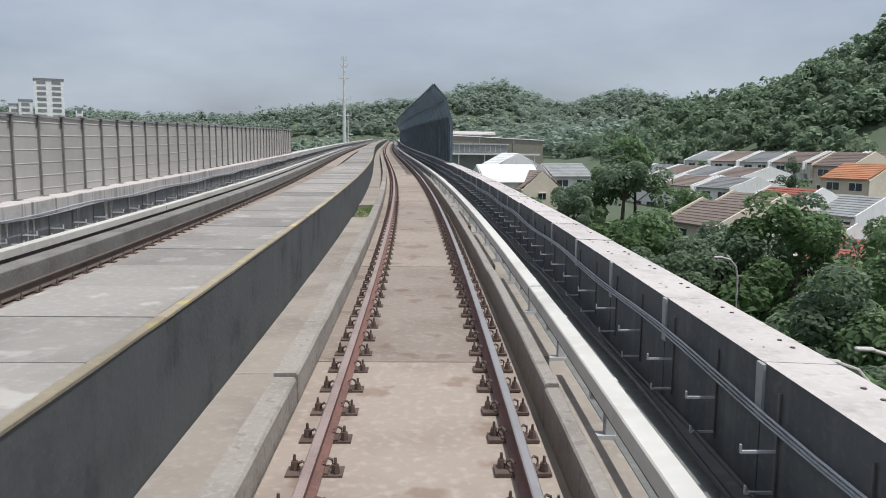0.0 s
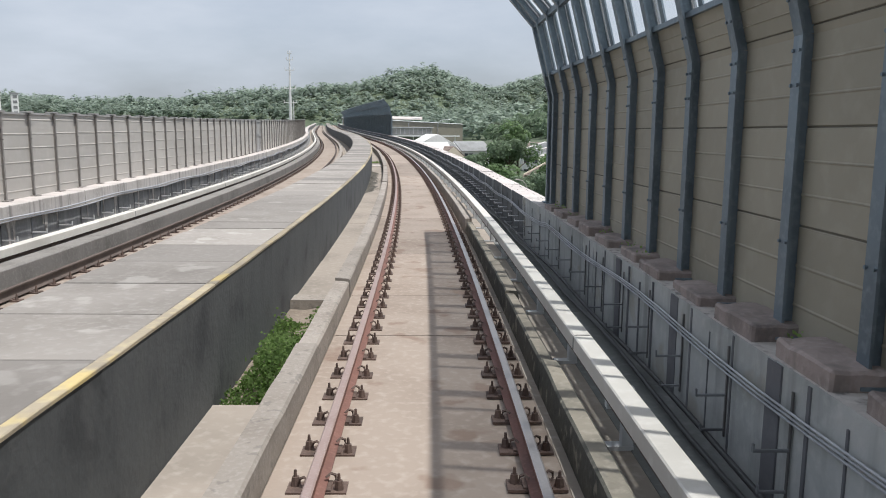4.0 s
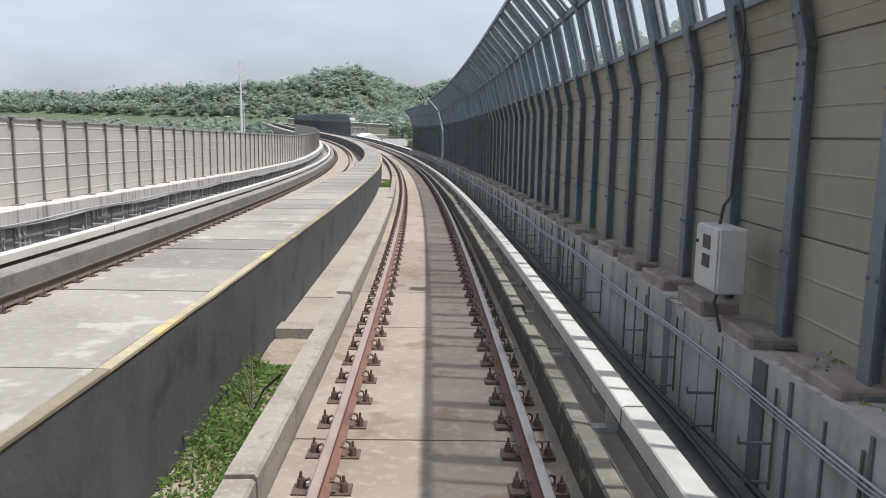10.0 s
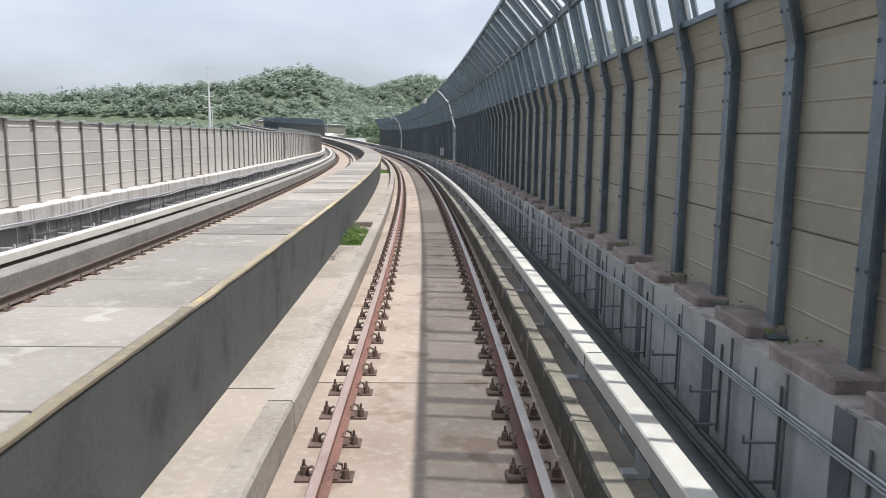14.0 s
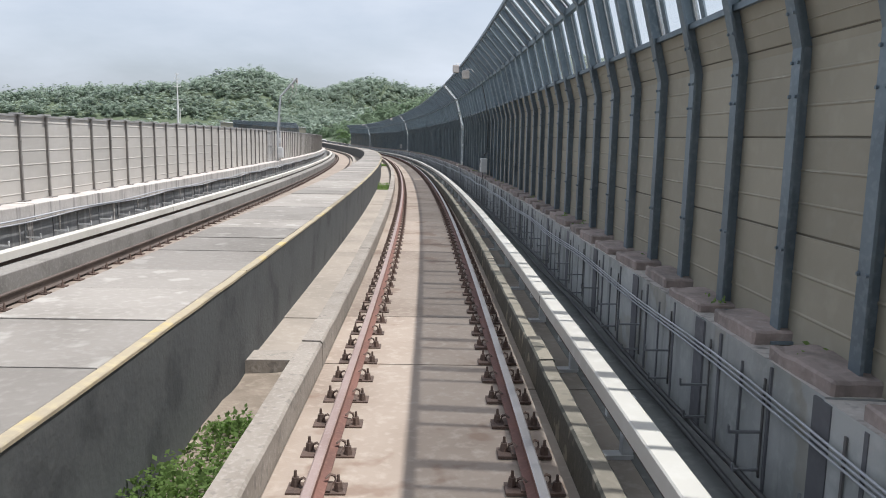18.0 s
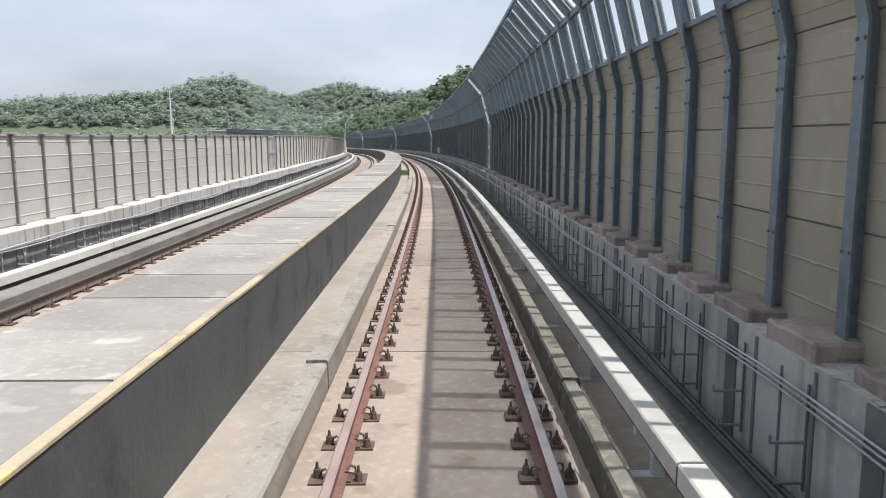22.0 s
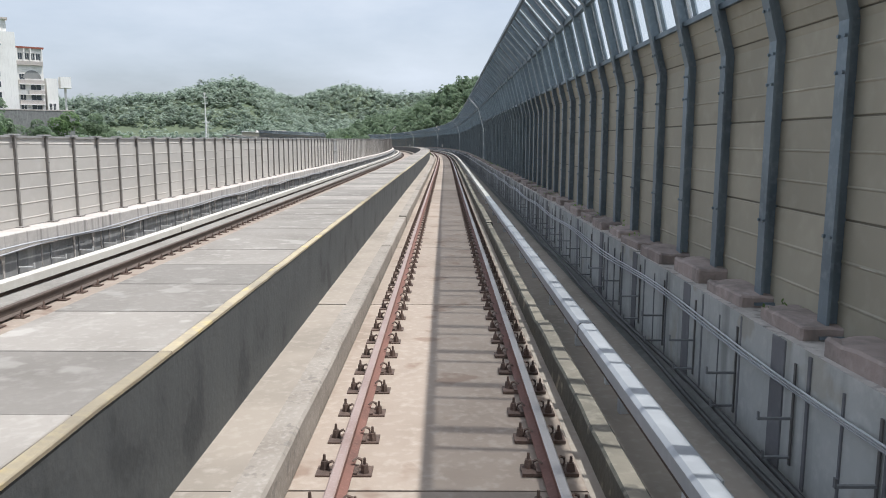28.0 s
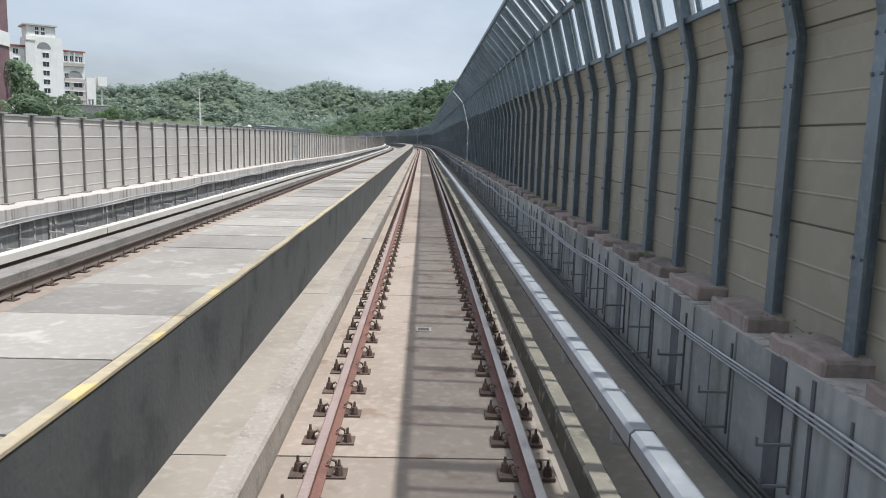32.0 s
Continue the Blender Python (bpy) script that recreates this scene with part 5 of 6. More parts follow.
for g0, _, g1 in GAPS:
    pit = put("pier_head_soil", sweep("pier_head_soil", [(-2.02, -0.64), (-1.37, -0.64), (-1.37, -0.43), (-1.55, -0.40), (-1.80, -0.41), (-2.02, -0.42)], g1 + g0 - 0.02, g1 - 0.03, [soil_mat], 0.3, wobble=0.05))
    tagged(pit, "dusty tan soil and rubble in the open pier head", "soil", kind="structure")
for s0, s1, n, tall in ((-48.4, -45.2, 4200, 0.30), (-89.9, -84.6, 5200, 0.16), (-126.2, -122.8, 3400, 0.18), (-163.6, -160.4, 3400, 0.20), (-195.8, -193.4, 1900, 0.24), (-231.0, -226.0, 5200, 0.22), (24.6, 27.3, 800, 0.16)):
    weeds(s0, s1, n, tall)
weeds(-163.9, -163.2, 90, 0.2, 0.86, 1.08, -0.44)
weeds(-2.8, -0.9, 700, 0.12, -2.0, -1.40, -0.335)
pale = put("cover_slab", sweep("cover_slab", rect(-2.0, -1.38, -0.36, -0.29, 0.01), -5.7, -4.0, [coping_mat], 0.6, wobble=0.01))
tagged(pale, "pale concrete cover slab lying in the gutter", "slab")
litter_mat = material("dark_gravel_and_moss", (0.125, 0.115, 0.095), (0.085, 0.08, 0.066), (0.16, 0.148, 0.122), 0.95, grain=20, patch=2, vary=0.25, bump=0.3)


def litter(s0, s1, n, l0, l1, z):
    """Dark gravel and moss crumbs lying thickest by the wall."""
    s = prng.uniform(s0, s1, n)
    l = l0 + (l1 - l0) * np.abs(prng.normal(0, 0.42, n)) * (0.75 + 0.5 * np.sin(s * 1.3))
    keep = l < l1
    c = np.stack([np.array(at(a, b, z)) for a, b in zip(s[keep], l[keep])])
    v = leaf_quads(prng, c, prng.uniform(0.006, 0.018, len(c)), None, 2.0)
    ob = put("gutter_litter", mesh_from("gutter_litter", v, np.arange(len(v)).reshape(-1, 4).tolist(), [litter_mat]))
    tagged(ob, "dark gravel and moss crumbs on the gutter floor", "litter", kind="stuff")


stain_s = np.linspace(-25.0, -10.5, 60)
stain_w = [min(0.62, max(0.02, 0.34 + 0.30 * noise.noise((a * 0.9, 1.0, 0)) + 0.12 * noise.noise((a * 3.1, 5.0, 0)))) * min(1, (a + 25.01) / 1.5, (-10.49 - a) / 1.5) for a in stain_s]
stain_v = [at(a, -2.022 + w * u, -0.333 - 0.002 * u) for a, w in zip(stain_s, stain_w) for u in (0.0, 1.0)]
stain = put("damp_patch", mesh_from("damp_patch", stain_v, [(2 * k, 2 * k + 1, 2 * k + 3, 2 * k + 2) for k in range(59)], [litter_mat]))
tagged(stain, "dark damp silt on the gutter floor by the wall", "silt", kind="stuff")
litter(-24.0, -11.5, 4000, -2.0, -1.38, -0.325)
litter(-166.0, -163.6, 500, -2.0, -1.38, -0.325)
twig = bmesh.new()
for k in range(5):
    q = Vector(at(-124.3, -1.7, -0.42))
    bm_tube(twig, [q, q + Vector((0.12 * math.sin(k * 2), 0.10 * math.cos(k * 2.1), 0.25)), q + Vector((0.3 * math.sin(k * 2), 0.25 * math.cos(k * 2.1), 0.42))], 0.008, 5)
tagged(part("dead_shrub", twig, [bark_mat], None), "bare dry shrub in the open pier head", "shrub")

tuft_s = np.array([a + prng.uniform(0, 1.19) for a in np.arange(-428, -40, 1.19) if prng.random() < 0.6])
tuft_c = np.stack([np.array(at(a + prng.normal(0, 0.05), 2.72 + prng.normal(0, 0.07), 0.70 + abs(prng.normal(0, 0.045)))) for a in tuft_s for _ in range(16)])
tuft_v = leaf_quads(prng, tuft_c, prng.uniform(0.012, 0.03, len(tuft_c)))
tuft = put("tufts", mesh_from("tufts", tuft_v, np.arange(len(tuft_v)).reshape(-1, 4).tolist(), [weed_mat]))
tagged(tuft, "small green plants in the joints of the parapet top", "weeds", kind="stuff")

# ---- drain frames in the slab ----
for s, l in ((-412.3, 0.0), (-304.0, 0.02), (-295.9, 0.03), (-126.7, 0.0)):
    bm = bmesh.new()
    for x0, x1, y0, y1 in ((-0.10, 0.10, -0.10, -0.07), (-0.10, 0.10, 0.07, 0.10), (-0.10, -0.07, -0.07, 0.07), (0.07, 0.10, -0.07, 0.07)):
        bm_box(bm, x0, x1, y0, y1, 0.0, 0.012, 0)
    bm_box(bm, -0.07, 0.07, -0.07, 0.07, 0.0, 0.004, 1)
    ob = part("drain_frame", bm, [coping_mat, dark_mat], None)
    ob.matrix_world = stand(s, l, -0.199)
    tagged(ob, "small pale square drain frame set in the slab", "drain", "drains")


# ---- distance mark on the parapet: bars in place of its figures ----
mark = bmesh.new()
for k in range(6):
    bm_box(mark, -0.006, 0.0, -0.15 + k * 0.052, -0.15 + k * 0.052 + (0.034 if k != 2 else 0.018), 0.0, 0.06 if k != 2 else 0.03)
mark_ob = part("distance_mark", mark, [pipe_mat], None)
mark_ob.matrix_world = stand(-253.1, 2.476, 0.45)
tagged(mark_ob, "small black painted distance mark on the parapet", "marking")

# ---- control boxes and masts ----
def control_box(s, l, z, turn, label, cable=True):
    b = thing("control_box", label, "control box", "control boxes", m=stand(s, l, z, turn))
    bm = bmesh.new()
    bm_box(bm, -0.265, 0.265, -0.11, 0.13, 0.0, 0.56, 0, 0.012)
    part("cabinet", bm, [box_mat], b).parent = b
    bm = bmesh.new()
    bm_box(bm, -0.25, 0.25, -0.125, -0.111, 0.015, 0.545, 0, 0.004)
    leaf = part("door_leaf", bm, [box_mat], b, "light grey door leaf")
    for z0, z1 in ((0.36, 0.48), (0.20, 0.31)):
        bm = bmesh.new()
        bm_box(bm, -0.07, 0.10, -0.131, -0.126, z0, z1)
        part("window", bm, [pipe_mat], leaf, "small dark window")
    bm = bmesh.new()
    bm_rod(bm, (-0.20, -0.14, 0.40), (-0.20, -0.125, 0.40), 0.016, 10)
    part("lock", bm, [pipe_mat], leaf)
    if cable:
        bm = bmesh.new()
        bm_tube(bm, [(-0.1, 0.02, 0.55), (-0.12, 0.05, 0.72), (-0.24, 0.16, 0.80), (-0.24, 0.18, 1.9), (-0.24, 0.16, 2.3), (-0.24, -0.10, 3.5)], 0.016, 6)
        part("cable", bm, [pipe_mat], b, "black cable running up the post")
        bm = bmesh.new()
        bm_tube(bm, [(0.05, 0.0, 0.02), (0.08, -0.05, -0.10), (0.12, -0.02, -0.25), (0.14, 0.02, -0.45), (0.14, 0.03, -1.05)], 0.014, 6)
        part("cable", bm, [pipe_mat], b, "black cable hanging below")


control_box(-124.7, 2.50, 0.97, -math.pi / 2, "light grey control box with two windows on the noise barrier")
control_box(-201.6, 2.50, 0.90, -math.pi / 2, "light grey control box with cables on the noise barrier")

for s, l, z in ((-119.8, 1.52, 5.12), (-198.2, 1.55, 5.28), (-201.6, 1.72, 4.75), (-68.5, 1.6, 5.15)):
    c = thing("floodlight", "small pale floodlight bracketed to the barrier top", "floodlight", "floodlights", m=stand(s, l, z))
    bm = bmesh.new()
    bm_box(bm, -0.14, 0.14, -0.13, 0.13, -0.16, 0.16, 0, 0.02)
    part("housing", bm, [coping_mat], c, "pale housing")
    bm = bmesh.new()
    bm_tube(bm, [(0, 0, 0.15), (0.02, 0, 0.22), (0.22, 0, 0.22), (0.32, 0, 0.12)], 0.02, 6)
    part("bracket", bm, [bracket_mat], c)

mast = thing("camera_mast", "pale steel mast with a cranked arm on the far parapet", "mast", m=stand(-185.2, -8.28, 0.0))
for y in (-0.07, 0.07):
    bm = bmesh.new()
    bm_tube(bm, [(0, y, 0.2), (0.02, y, 2.6), (0.22, y, 4.65), (1.22, y, 5.75)], 0.058, 6)
    part("post", bm, [bracket_mat], mast, "cranked galvanised post")
bm = bmesh.new()
bm_box(bm, 0.05, 0.33, -0.26, 0.24, 0.98, 1.58, 0, 0.015)
part("cabinet", bm, [box_mat], mast, "white cabinet")
bm = bmesh.new()
bm_box(bm, 0.05, 0.22, -0.12, 0.12, 1.85, 2.15, 0, 0.02)
part("junction_box", bm, [box_mat], mast)
for x, y, z in ((0.95, -0.1, 5.15), (1.20, 0.1, 5.45)):
    bm = bmesh.new()
    bm_rod(bm, (x, y, z), (x, y, z + 0.2), 0.06, 10)
    bm_tube(bm, [(x - 0.28, y, z + 0.08), (x - 0.15, y, z + 0.24), (x, y, z + 0.22)], 0.018, 6)
    bm_tube(bm, [(x, y, z), (x - 0.05, y, z - 0.5), (x - 0.25, y, z - 0.9)], 0.01, 5)
    part("camera_head", bm, [coping_mat], mast, "white camera head with a hanging cable")
bm = bmesh.new()
bm_tube(bm, [(0.14, 0.1, 0.3), (0.14, 0.1, 3.2), (0.26, 0.1, 3.4)], 0.035, 6)
part("conduit", bm, [bracket_mat], mast)

# ---- the tall slim mast ahead ----
pale_pole_mat = material("pale_painted_pole", (0.70, 0.69, 0.67), None, None, 0.6, grain=4, vary=0.05, bump=0.0)
pole = thing("lattice_pole", "tall pale steel telecom pole with short cross arms", "pole", m=pose(-39.2, 340.0, -10))
bm = bmesh.new()
bm_rod(bm, (0, 0, -4), (0, 0, 30), 0.95, 12, r2=0.75)
bm_rod(bm, (0, 0, 30), (0, 0, 52.5), 0.65, 10, r2=0.25)
part("shaft", bm, [pale_pole_mat], pole)
for z, w in ((27, 3.0), (34, 2.8), (43, 2.2), (48, 1.5), (51, 0.9)):
    bm = bmesh.new()
    bm_box(bm, -w, w, -0.2, 0.2, z - 0.22, z + 0.22)
    for x in (-w, w):
        bm_box(bm, x - 0.15, x + 0.15, -0.15, 0.15, z - 0.1, z + 1.4)
    part("cross_arm", bm, [pale_pole_mat], pole)
bm = bmesh.new()
bm_rod(bm, (1.6, 0.2, -4), (1.6, 0.2, 28), 0.22, 8)
part("side_pipe", bm, [pale_pole_mat], pole)

# ---- buildings ----
white_wall = material("white_render", (0.82, 0.805, 0.775), (0.70, 0.68, 0.645), (0.86, 0.85, 0.83), 0.85, grain=1.5, patch=0.15, vary=0.06, bump=0.03, streak=((0.45, 0.44, 0.42), 0.3))
cream_wall = material("cream_render", (0.66, 0.58, 0.46), (0.52, 0.45, 0.36), (0.74, 0.67, 0.56), 0.85, grain=1.5, patch=0.15, vary=0.06, bump=0.03)
brown_roof = material("brown_roof_tiles", (0.20, 0.155, 0.13), (0.13, 0.10, 0.085), (0.28, 0.22, 0.19), 0.9, grain=3, patch=0.4, vary=0.25)
red_roof = material("red_roof_tiles", (0.30, 0.095, 0.065), (0.20, 0.06, 0.045), (0.38, 0.15, 0.10), 0.9, grain=3, patch=0.4, vary=0.15)
orange_roof = material("orange_roof_tiles", (0.42, 0.185, 0.09), (0.30, 0.13, 0.07), (0.50, 0.25, 0.14), 0.9, grain=3, patch=0.4, vary=0.15)
grey_roof = material("grey_roof_sheet", (0.24, 0.245, 0.24), (0.17, 0.17, 0.165), (0.32, 0.32, 0.31), 0.8, grain=3, patch=0.4, vary=0.2)
pane_mat = material("dark_window", (0.05, 0.06, 0.07), None, None, 0.2, grain=2, vary=0.2, bump=0.0)
purple_wall = material("purple_brown_cladding", (0.20, 0.12, 0.13), None, None, 0.8, grain=1, patch=0.2, vary=0.05)


def window(parent, x, y, z, w, h, face, frame=white_wall):
    """Window with hood and mullion in a wall: face is the outward direction, '-y', '+y', '-x' or '+x'."""
    bm = bmesh.new()
    s = -1 if face[0] == "-" else 1

    def slab(u0, u1, out, z0, z1, slot):
        if face[1] == "y":
            bm_box(bm, x + u0, x + u1, min(y, y + s * out), max(y, y + s * out), z0, z1, slot)
        else:
            bm_box(bm, min(x, x + s * out), max(x, x + s * out), y + u0, y + u1, z0, z1, slot)

    slab(-w / 2, w / 2, 0.05, z, z + h, 0)
    slab(-w / 2 - 0.1, w / 2 + 0.1, 0.25, z + h, z + h + 0.1, 1)
    slab(-0.04, 0.04, 0.08, z, z + h, 1)
    return part("window", bm, [pane_mat, frame], parent)


def house(x, y, spin, w, d, eave, rise, roof, wall=white_wall, label="", party=True, base=None):
    """Two-storey house: walls, a gable roof with its ridge along local x, white party walls that stand over the roof, windows."""
    g = float(ground_z(x, y)) - 0.3 if base is None else base
    h = thing("house", label, "house", "houses below the viaduct", m=pose(x, y, g, 0, 0, spin))
    bm = bmesh.new()
    bm_box(bm, -w / 2, w / 2, -d / 2, d / 2, 0, eave)
    part("wall", bm, [wall], h)
    for s in (-1, 1):
        bm = bmesh.new()
        courses = 9
        low = [(s * (d / 2 + 0.5), eave - 0.25)]
        for k in range(courses):
            u0, u1 = k / courses, (k + 1) / courses
            y0, z0 = s * (d / 2 + 0.5) * (1 - u0), eave - 0.25 + (rise + 0.25) * u0
            y1, z1 = s * (d / 2 + 0.5) * (1 - u1), eave - 0.25 + (rise + 0.25) * u1
            low += [(y0, z0 + 0.22), (y1, z1 + 0.15)]
        low.append((0, eave + rise))
        left = [bm.verts.new((-w / 2 + 0.02, q[0], q[1])) for q in low]
        right = [bm.verts.new((w / 2 - 0.02, q[0], q[1])) for q in low]
        for k in range(len(low)):
            j = (k + 1) % len(low)
            bm.faces.new((left[k], right[k], right[j], left[j]))
        bm.faces.new(left[::-1])
        bm.faces.new(right)
        bmesh.ops.recalc_face_normals(bm, faces=bm.faces)
        part("roof", bm, [roof], h, "tiled roof slope")
    for s in (-1, 1):
        bm = bmesh.new()
        x0, x1 = (s * w / 2 - 0.12, s * w / 2 + 0.12)
        up = 0.45 if party else 0.02
        ring = [(-d / 2 - (0.7 if party else 0), 0 if not party else eave - 2.6), (d / 2 + (0.7 if party else 0), 0 if not party else eave - 2.6), (d / 2 + (0.7 if party else 0), eave + up - 0.3), (0, eave + rise + up), (-d / 2 - (0.7 if party else 0), eave + up - 0.3)]
        a = [bm.verts.new((x0, q[0], q[1])) for q in ring]
        b = [bm.verts.new((x1, q[0], q[1])) for q in ring]
        bm.faces.new(a)
        bm.faces.new(b[::-1])
        for k in range(5):
            bm.faces.new((a[k], b[k], b[(k + 1) % 5], a[(k + 1) % 5]))
        bmesh.ops.recalc_face_normals(bm, faces=bm.faces)
        part("gable_wall", bm, [wall], h)
    for s, face in ((-1, "-y"), (1, "+y")):
        for z in (0.9, eave - 2.1):
            for xx in (-w * 0.24, w * 0.24):
                window(h, xx, s * d / 2, z, w * 0.26, 1.3, face)
    window(h, -w / 2 - 0.13 * 1, 0.0, eave - 2.0, 1.6, 1.2, "-x")
    return h


LAB = {0: "white terraced house with a brown tiled roof", 1: "white terraced house with a red tiled roof", 2: "cream house with an orange tiled roof", 3: "white house with a grey sheet roof"}
ROOFS = {0: brown_roof, 1: red_roof, 2: orange_roof, 3: grey_roof}
def row_house(x, y, ridge, k, spin=112, w=9.4, d=14, eave=6.2, rise=2.4, wall=white_wall, party=True):
    house(x, y, spin, w, d, eave, rise, ROOFS[k], wall, LAB[k], party, base=ridge - eave - rise)


for i, k in enumerate((3, 0, 3, 0, 0, 0)):      # the upper terrace, running away from the line
    row_house(79.5 + 4.0 * i, 212 - 9.4 * i, 2.6, k)
for i, k in enumerate((0, 3, 0, 3, 0)):         # the lower terrace in front of it
    row_house(57.5 + 3.6 * i, 207 - 9.4 * i, -1.0, k, d=15, rise=1.9)
for i, k in enumerate((3, 0, 3)):
    row_house(52.0 + 4.2 * i, 168 - 9.4 * i, -2.6, k, d=12, rise=1.8)
for x, y, ridge, k in ((37.0, 94, -3.9, 0), (45.0, 104, -3.4, 0), (53.5, 111, -2.9, 1), (60.0, 106, -3.6, 3), (67.0, 101, -4.4, 3), (48.0, 92, -6.2, 0), (76.0, 132, 0.6, 2), (84.5, 152, 2.4, 0), (93.0, 160, 1.8, 2), (46.5, 80, -7.0, 1)):
    row_house(x, y, ridge, k, d=11, wall=cream_wall if k in (0, 2) and y > 90 and x < 100 and ridge > -4 else white_wall, party=k != 2)
house(112, 186, 100, 22, 14, 7.0, 0.8, white_wall, label="long white flat-roofed house", party=False, base=-5.2)
house(26.5, 156.0, 20, 9.5, 9, 6.0, 2.3, grey_roof, label="small white house with a grey pitched roof", party=False, base=-8.6)
house(19.8, 150.0, 110, 8.0, 9, 4.6, 3.4, brown_roof, cream_wall, "cream gabled house with a brown roof", party=False, base=-9.6)
house(14.5, 152.0, 15, 12, 11, 6.0, 3.0, white_wall, label="large white gabled house", party=False, base=-9.6)
house(18.5, 182.0, 100, 14, 12, 7.0, 3.2, white_wall, label="large white gabled house", party=False, base=-8.6)
house(43.5, 50.0, 62, 11, 9, 5.8, 0.7, grey_roof, label="white house with a grey roof behind the big tree", party=False, base=-12.7)

# low station building with a white canopy, beyond the houses
st = thing("station_building", "grey station building with a white canopy", "building", m=pose(25, 300, -4, 0, 0, -8))
bm = bmesh.new()
bm_box(bm, -20, 4, -6, 6, -6, 8.5)
part("hall", bm, [grey_roof], st, "grey panelled hall")
for k in range(12):
    bm = bmesh.new()
    bm_box(bm, -20 + k * 2 - 0.06, -20 + k * 2 + 0.06, -6.1, -6.0, 5.6, 8.3)
    part("mullion", bm, [box_mat], st)
bm = bmesh.new()
bm_box(bm, -20.5, 4.5, -6.6, 6.5, 8.5, 8.9)
part("roof", bm, [box_mat], st, "pale flat roof")
bm = bmesh.new()
bm_box(bm, -20, 17, -9, -3, 4.6, 5.2)
part("canopy", bm, [white_wall], st, "white canopy")
for xx in (-14, -4, 6, 15):
    bm = bmesh.new()
    bm_rod(bm, (xx, -8, -6), (xx, -8, 4.6), 0.25, 10)
    part("column", bm, [white_wall], st)

# brown barrier of the station approach, with arched posts and a pale rounded roof over part of it
yard = thing("station_approach", "long brown-grey barrier wall with a pale rounded roof", "barrier", m=pose(0, 312, -4))
bm = bmesh.new()
bm_box(bm, -12.5, 45.0, 0, 0.4, -4, 10.4)
bmesh.ops.translate(bm, verts=[q for q in bm.verts if q.co.x < 0 and q.co.z > 0], vec=(0, 0, 2.6))
part("wall", bm, [panel_mat], yard, "brown-grey panelled wall")
bm = bmesh.new()
bm_tube(bm, [(-12.8, -0.2, 13.1), (16.0, -0.2, 11.85), (45.2, -0.2, 10.55)], 0.22, 6)
part("top_rail", bm, [bracket_mat], yard)
for xx, zz in ((-12.3, 13.0), (3.0, 12.4), (19.0, 11.7), (33.0, 11.1)):
    bm = bmesh.new()
    bm_tube(bm, [(xx, -0.3, -4), (xx, -0.3, zz - 0.8), (xx + 0.6, -0.3, zz + 0.6), (xx + 2.0, -0.3, zz + 1.3), (xx + 6.0, -0.3, zz + 1.6)], 0.16, 6)
    part("arched_post", bm, [bracket_mat], yard, "pale arched steel post")
bm = bmesh.new()
hoop = [(5.0 * math.cos(a), 1.5 * math.sin(a)) for a in np.linspace(0.0, math.pi, 11)]
ends = [[bm.verts.new((x, 5.2 + c, z + h)) for c, h in hoop] for x, z in ((0.0, 12.7), (25.5, 12.5))]
for i in range(10):
    bm.faces.new((ends[0][i], ends[1][i], ends[1][i + 1], ends[0][i + 1]))
for e in ends:
    bm.faces.new(e)
part("rounded_roof", bm, [coping_mat], yard, "pale rounded roof")

# white apartment house beyond the far track
apt = thing("apartment_building", "white apartment building with arches and a stair tower", "building", m=pose(-131, -48, -10, 0, 0, 15))


def apt_box(name, x0, x1, y0, y1, z0, z1, mat=white_wall, label=""):
    bm = bmesh.new()
    bm_box(bm, x0, x1, y0, y1, z0, z1)
    return part(name, bm, [mat], apt, label)


def arch(x, z, r, y):
    bm = bmesh.new()
    ring = [bm.verts.new((x + r * math.cos(a), y, z + r * math.sin(a))) for a in np.linspace(0, math.pi, 13)]
    bm.faces.new(ring)
    ext = bmesh.ops.extrude_face_region(bm, geom=list(bm.faces))
    for v in ext["geom"]:
        if isinstance(v, bmesh.types.BMVert):
            v.co.y += 0.1
    bmesh.ops.recalc_face_normals(bm, faces=bm.faces)
    return part("arch_window", bm, [grey_roof], apt, "grey arched window")


apt_box("tower", -10.5, 2.8, 0, 14, 0, 49.5)
apt_box("tower_head", -10.0, 0.4, 0.5, 12, 49.5, 53.6)
apt_box("tower_roof", -11.2, 1.0, -0.3, 12.5, 53.6, 54.2, coping_mat)
apt_box("side_wing", 2.8, 11.3, 2.0, 14, 0, 44.4)
apt_box("wing_roof", 2.8, 11.8, 1.4, 14.5, 44.4, 45.0, red_roof, "red roof edge")
apt_box("back_wing", -26, -10.5, 3, 14, 0, 45)
apt_box("back_roof", -26.5, -10.5, 2.4, 14.5, 45, 45.7, red_roof, "red roof edge")
apt_box("low_block", 12.4, 16.0, 4, 12, 0, 34.5)
apt_box("water_tank", 16.9, 20.4, 3, 8, 31.2, 35.2)
apt_box("tank_leg", 18.4, 19.0, 5, 6, 20, 31.2)
arch(-4.2, 44.7, 2.6, -0.1)
arch(7.6, 34.0, 2.9, 1.9)
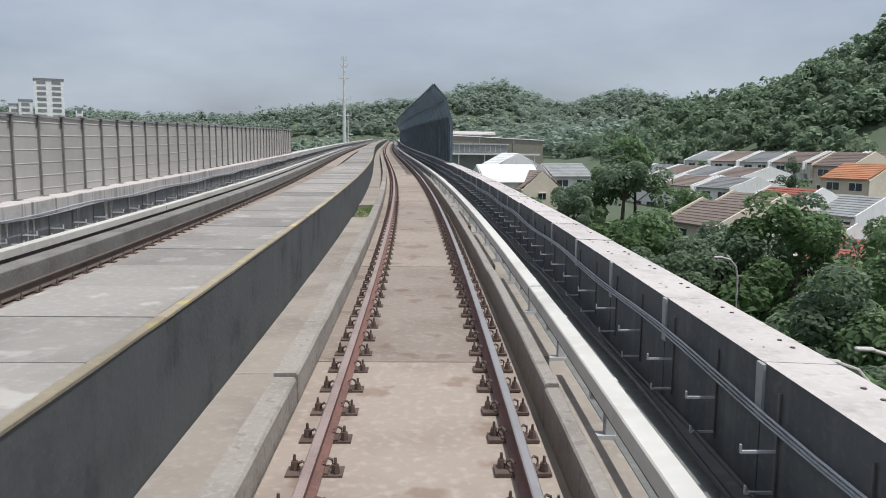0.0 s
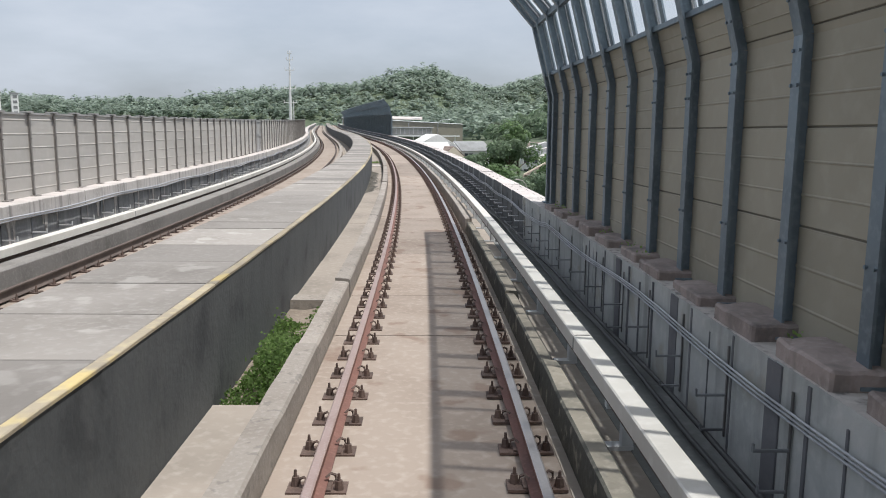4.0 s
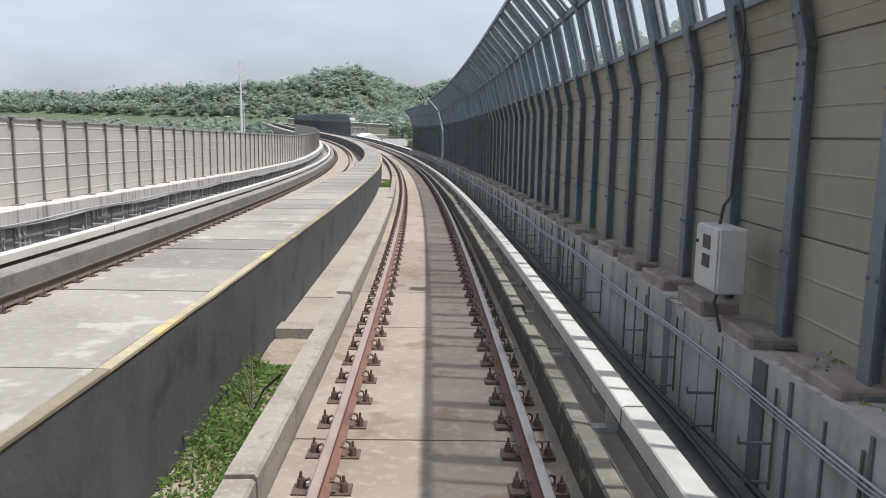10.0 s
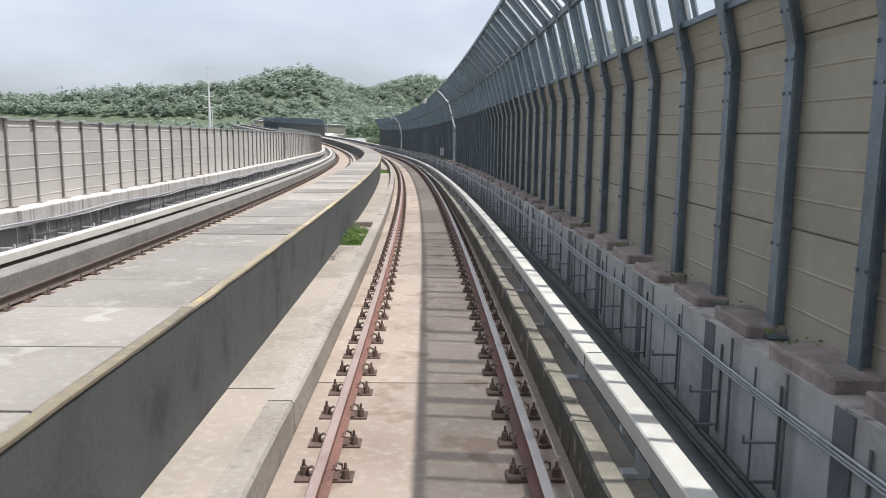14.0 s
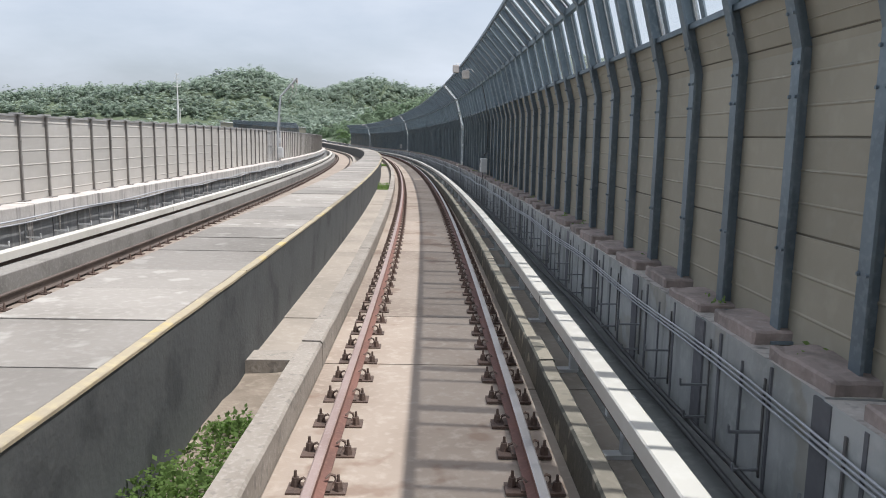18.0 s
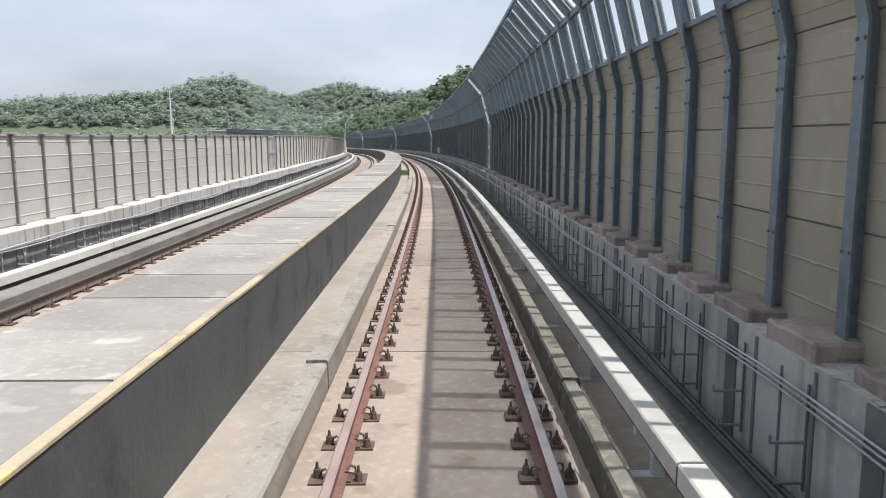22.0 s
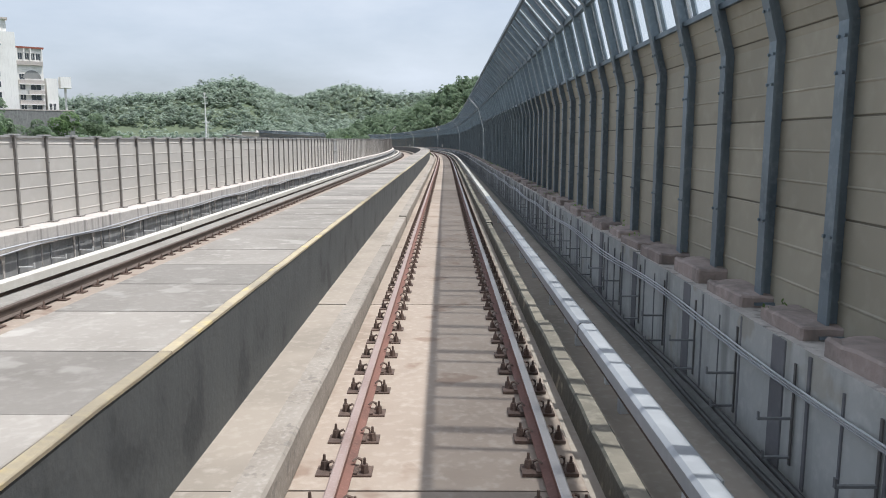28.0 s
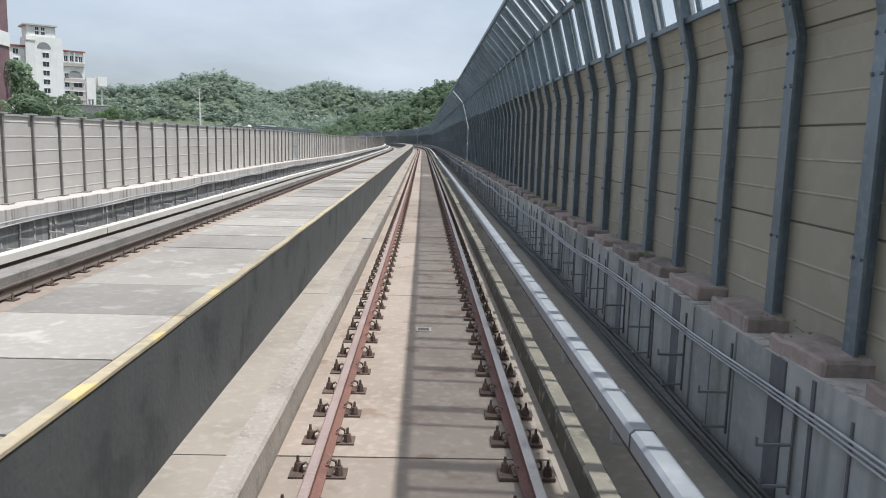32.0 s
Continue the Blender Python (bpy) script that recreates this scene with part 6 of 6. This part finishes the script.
for k in range(8):
    z = 41.2 - k * 3.55
    window(apt, -3.6, 0.0, z, 2.3, 1.9, "-y")
    if k > 0:
        window(apt, 4.4, 2.0, z - 4, 1.6, 1.9, "-y")
        if k != 1:
            window(apt, 8.6, 2.0, z - 4, 3.2, 1.9, "-y")
        apt_box("balcony", 3.2 if k % 2 else 6.2, 11.2, 0.9, 1.94, z - 5.5, z - 4.2, coping_mat, "pale grey balcony front")
        apt_box("balcony_slab", 3.0, 11.3, 0.7, 1.96, z - 5.8, z - 5.52)
    window(apt, -14, 3.0, z + 1, 1.8, 1.9, "-y")
    window(apt, -18, 3.0, z + 1, 1.8, 1.9, "-y")
    window(apt, -22, 3.0, z + 1, 1.8, 1.9, "-y")
for xx in (4.2, 6.4, 8.2, 9.9):
    window(apt, xx, 2.0, 40.6, 1.2, 2.2, "-y")
apt_box("gallery_front", 3.0, 11.2, 1.2, 1.94, 38.6, 40.0, coping_mat, "pale grey gallery front")
for xx in (3.0, 5.3, 7.4, 11.0):
    apt_box("gallery_post", xx, xx + 0.3, 1.25, 1.55, 40.0, 44.4)
apt_box("tower_pier", -10.9, -7.4, -0.5, 0.0, 0, 47.4)
apt_box("pier_cap", -11.2, -7.2, -0.7, 0.0, 47.4, 47.9, coping_mat)
for xx in (13.3, 14.6):
    window(apt, xx, 4.0, 22.5, 0.7, 3.0, "-y")
for xx in (-6.4, -4.2):
    for z in (50.2, 51.9):
        window(apt, xx, 0.5, z, 1.3, 1.2, "-y")

slope_bm = bmesh.new()
bm_box(slope_bm, -9.5, 19.0, -6.0, -5.0, -2, 22.6, 0, 0.1)
bm_box(slope_bm, -9.6, 19.1, -6.1, -4.9, 22.6, 23.0, 1)
slope_wall = part("retaining_wall", slope_bm, [low_wall_mat, coping_mat], None)
slope_wall.matrix_world = pose(-131, -48, -10, 0, 0, 15)
tagged(slope_wall, "tall grey retaining wall below the white apartment building", "wall", kind="structure")

brn = thing("tall_building", "tall purple-brown building with white bands", "building", m=pose(-152.5, -150, -10, 0, 0, -14))
for z0, z1, mt, nm in ((0, 14, white_wall, "white_base"), (14, 36, purple_wall, "brown_storey"), (36, 40, white_wall, "white_band"), (40, 58, purple_wall, "brown_storey")):
    bm = bmesh.new()
    bm_box(bm, -12, 14.5 + (0.3 if mt is white_wall else 0), -6, 8, z0, z1)
    part(nm, bm, [mt], brn)
for z in (44, 49, 20, 26):
    for xx in (-6, 0, 6, 11):
        window(brn, xx, -6.0, z, 2.4, 2.4, "-y")


def tower_block(x, y, w, h, label):
    t = thing("tower_block", label, "tower", "far tower blocks", m=pose(x, y, -12, 0, 0, 27))
    bm = bmesh.new()
    bm_box(bm, -w / 2, w / 2, -8, 8, 0, h)
    part("body", bm, [white_wall], t)
    bm = bmesh.new()
    bm_box(bm, -w / 2 - 0.5, w / 2 + 0.5, -8.5, 8.5, h, h + 2)
    part("crown", bm, [grey_roof], t)
    n = int(h // 6)
    m = max(1, int(w // 14))
    for k in range(n):
        for i in range(m):
            bm = bmesh.new()
            xx = -w / 2 + (i + 0.5) * w / m
            bm_box(bm, xx - w / m * 0.3, xx + w / m * 0.3, -8.3, -8.0, 3 + k * 6, 6.2 + k * 6)
            part("window_band", bm, [grey_roof], t)


tower_block(-421, 851, 29, 85, "far pale high-rise block with grey window bands")
tower_block(-442, 841, 13, 62, "far pale high-rise block")
tower_block(-460, 852, 10, 58, "far pale high-rise block")
tower_block(-398, 870, 7, 55, "far pale high-rise block")

# street lamps below the parapet
for x, y, sp in ((19.9, 48.3, 190), (14.2, 23.0, 150), (16.4, 25.0, 170), (9.5, -14.0, 160)):
    lamp = thing("street_lamp", "white curved street lamp below the viaduct", "lamp", "street lamps", m=pose(x, y, float(ground_z(x, y)), 0, 0, sp))
    bm = bmesh.new()
    bm_tube(bm, [(0, 0, 0), (0, 0, 6.6), (0.15, 0, 7.4), (0.6, 0, 7.9), (1.2, 0, 8.05)], 0.07, 8)
    part("pole", bm, [coping_mat], lamp)
    bm = bmesh.new()
    bm_box(bm, 1.1, 1.75, -0.12, 0.12, 8.0, 8.14, 0, 0.05)
    part("lamp_head", bm, [coping_mat], lamp, "white lamp head")

for k, (x, y, sc) in enumerate([(-129, -150, 1.75), (-123, -146, 1.25), (-117, -92, 0.75), (-108, -92, 0.7), (-129, -78, 0.9), (-113, -78, 1.2), (-104, -70, 1.0), (-94, -30, 1.1), (-104, -14, 1.3), (-88, -60, 0.9), (-143, -140, 2.0), (-112, -20, 1.2), (-90, 10, 1.2), (-96, 40, 1.2), (-139, -96, 1.6)]):
    tree(k % 4, x, y, sc, k * 51.0, "tall green tree beyond the far barrier")
tree(0, 33, 131, 1.12, 30.0)
tree(1, 36.5, 135, 1.2, 80.0)
tree(3, 30, 137, 1.2, 140.0)
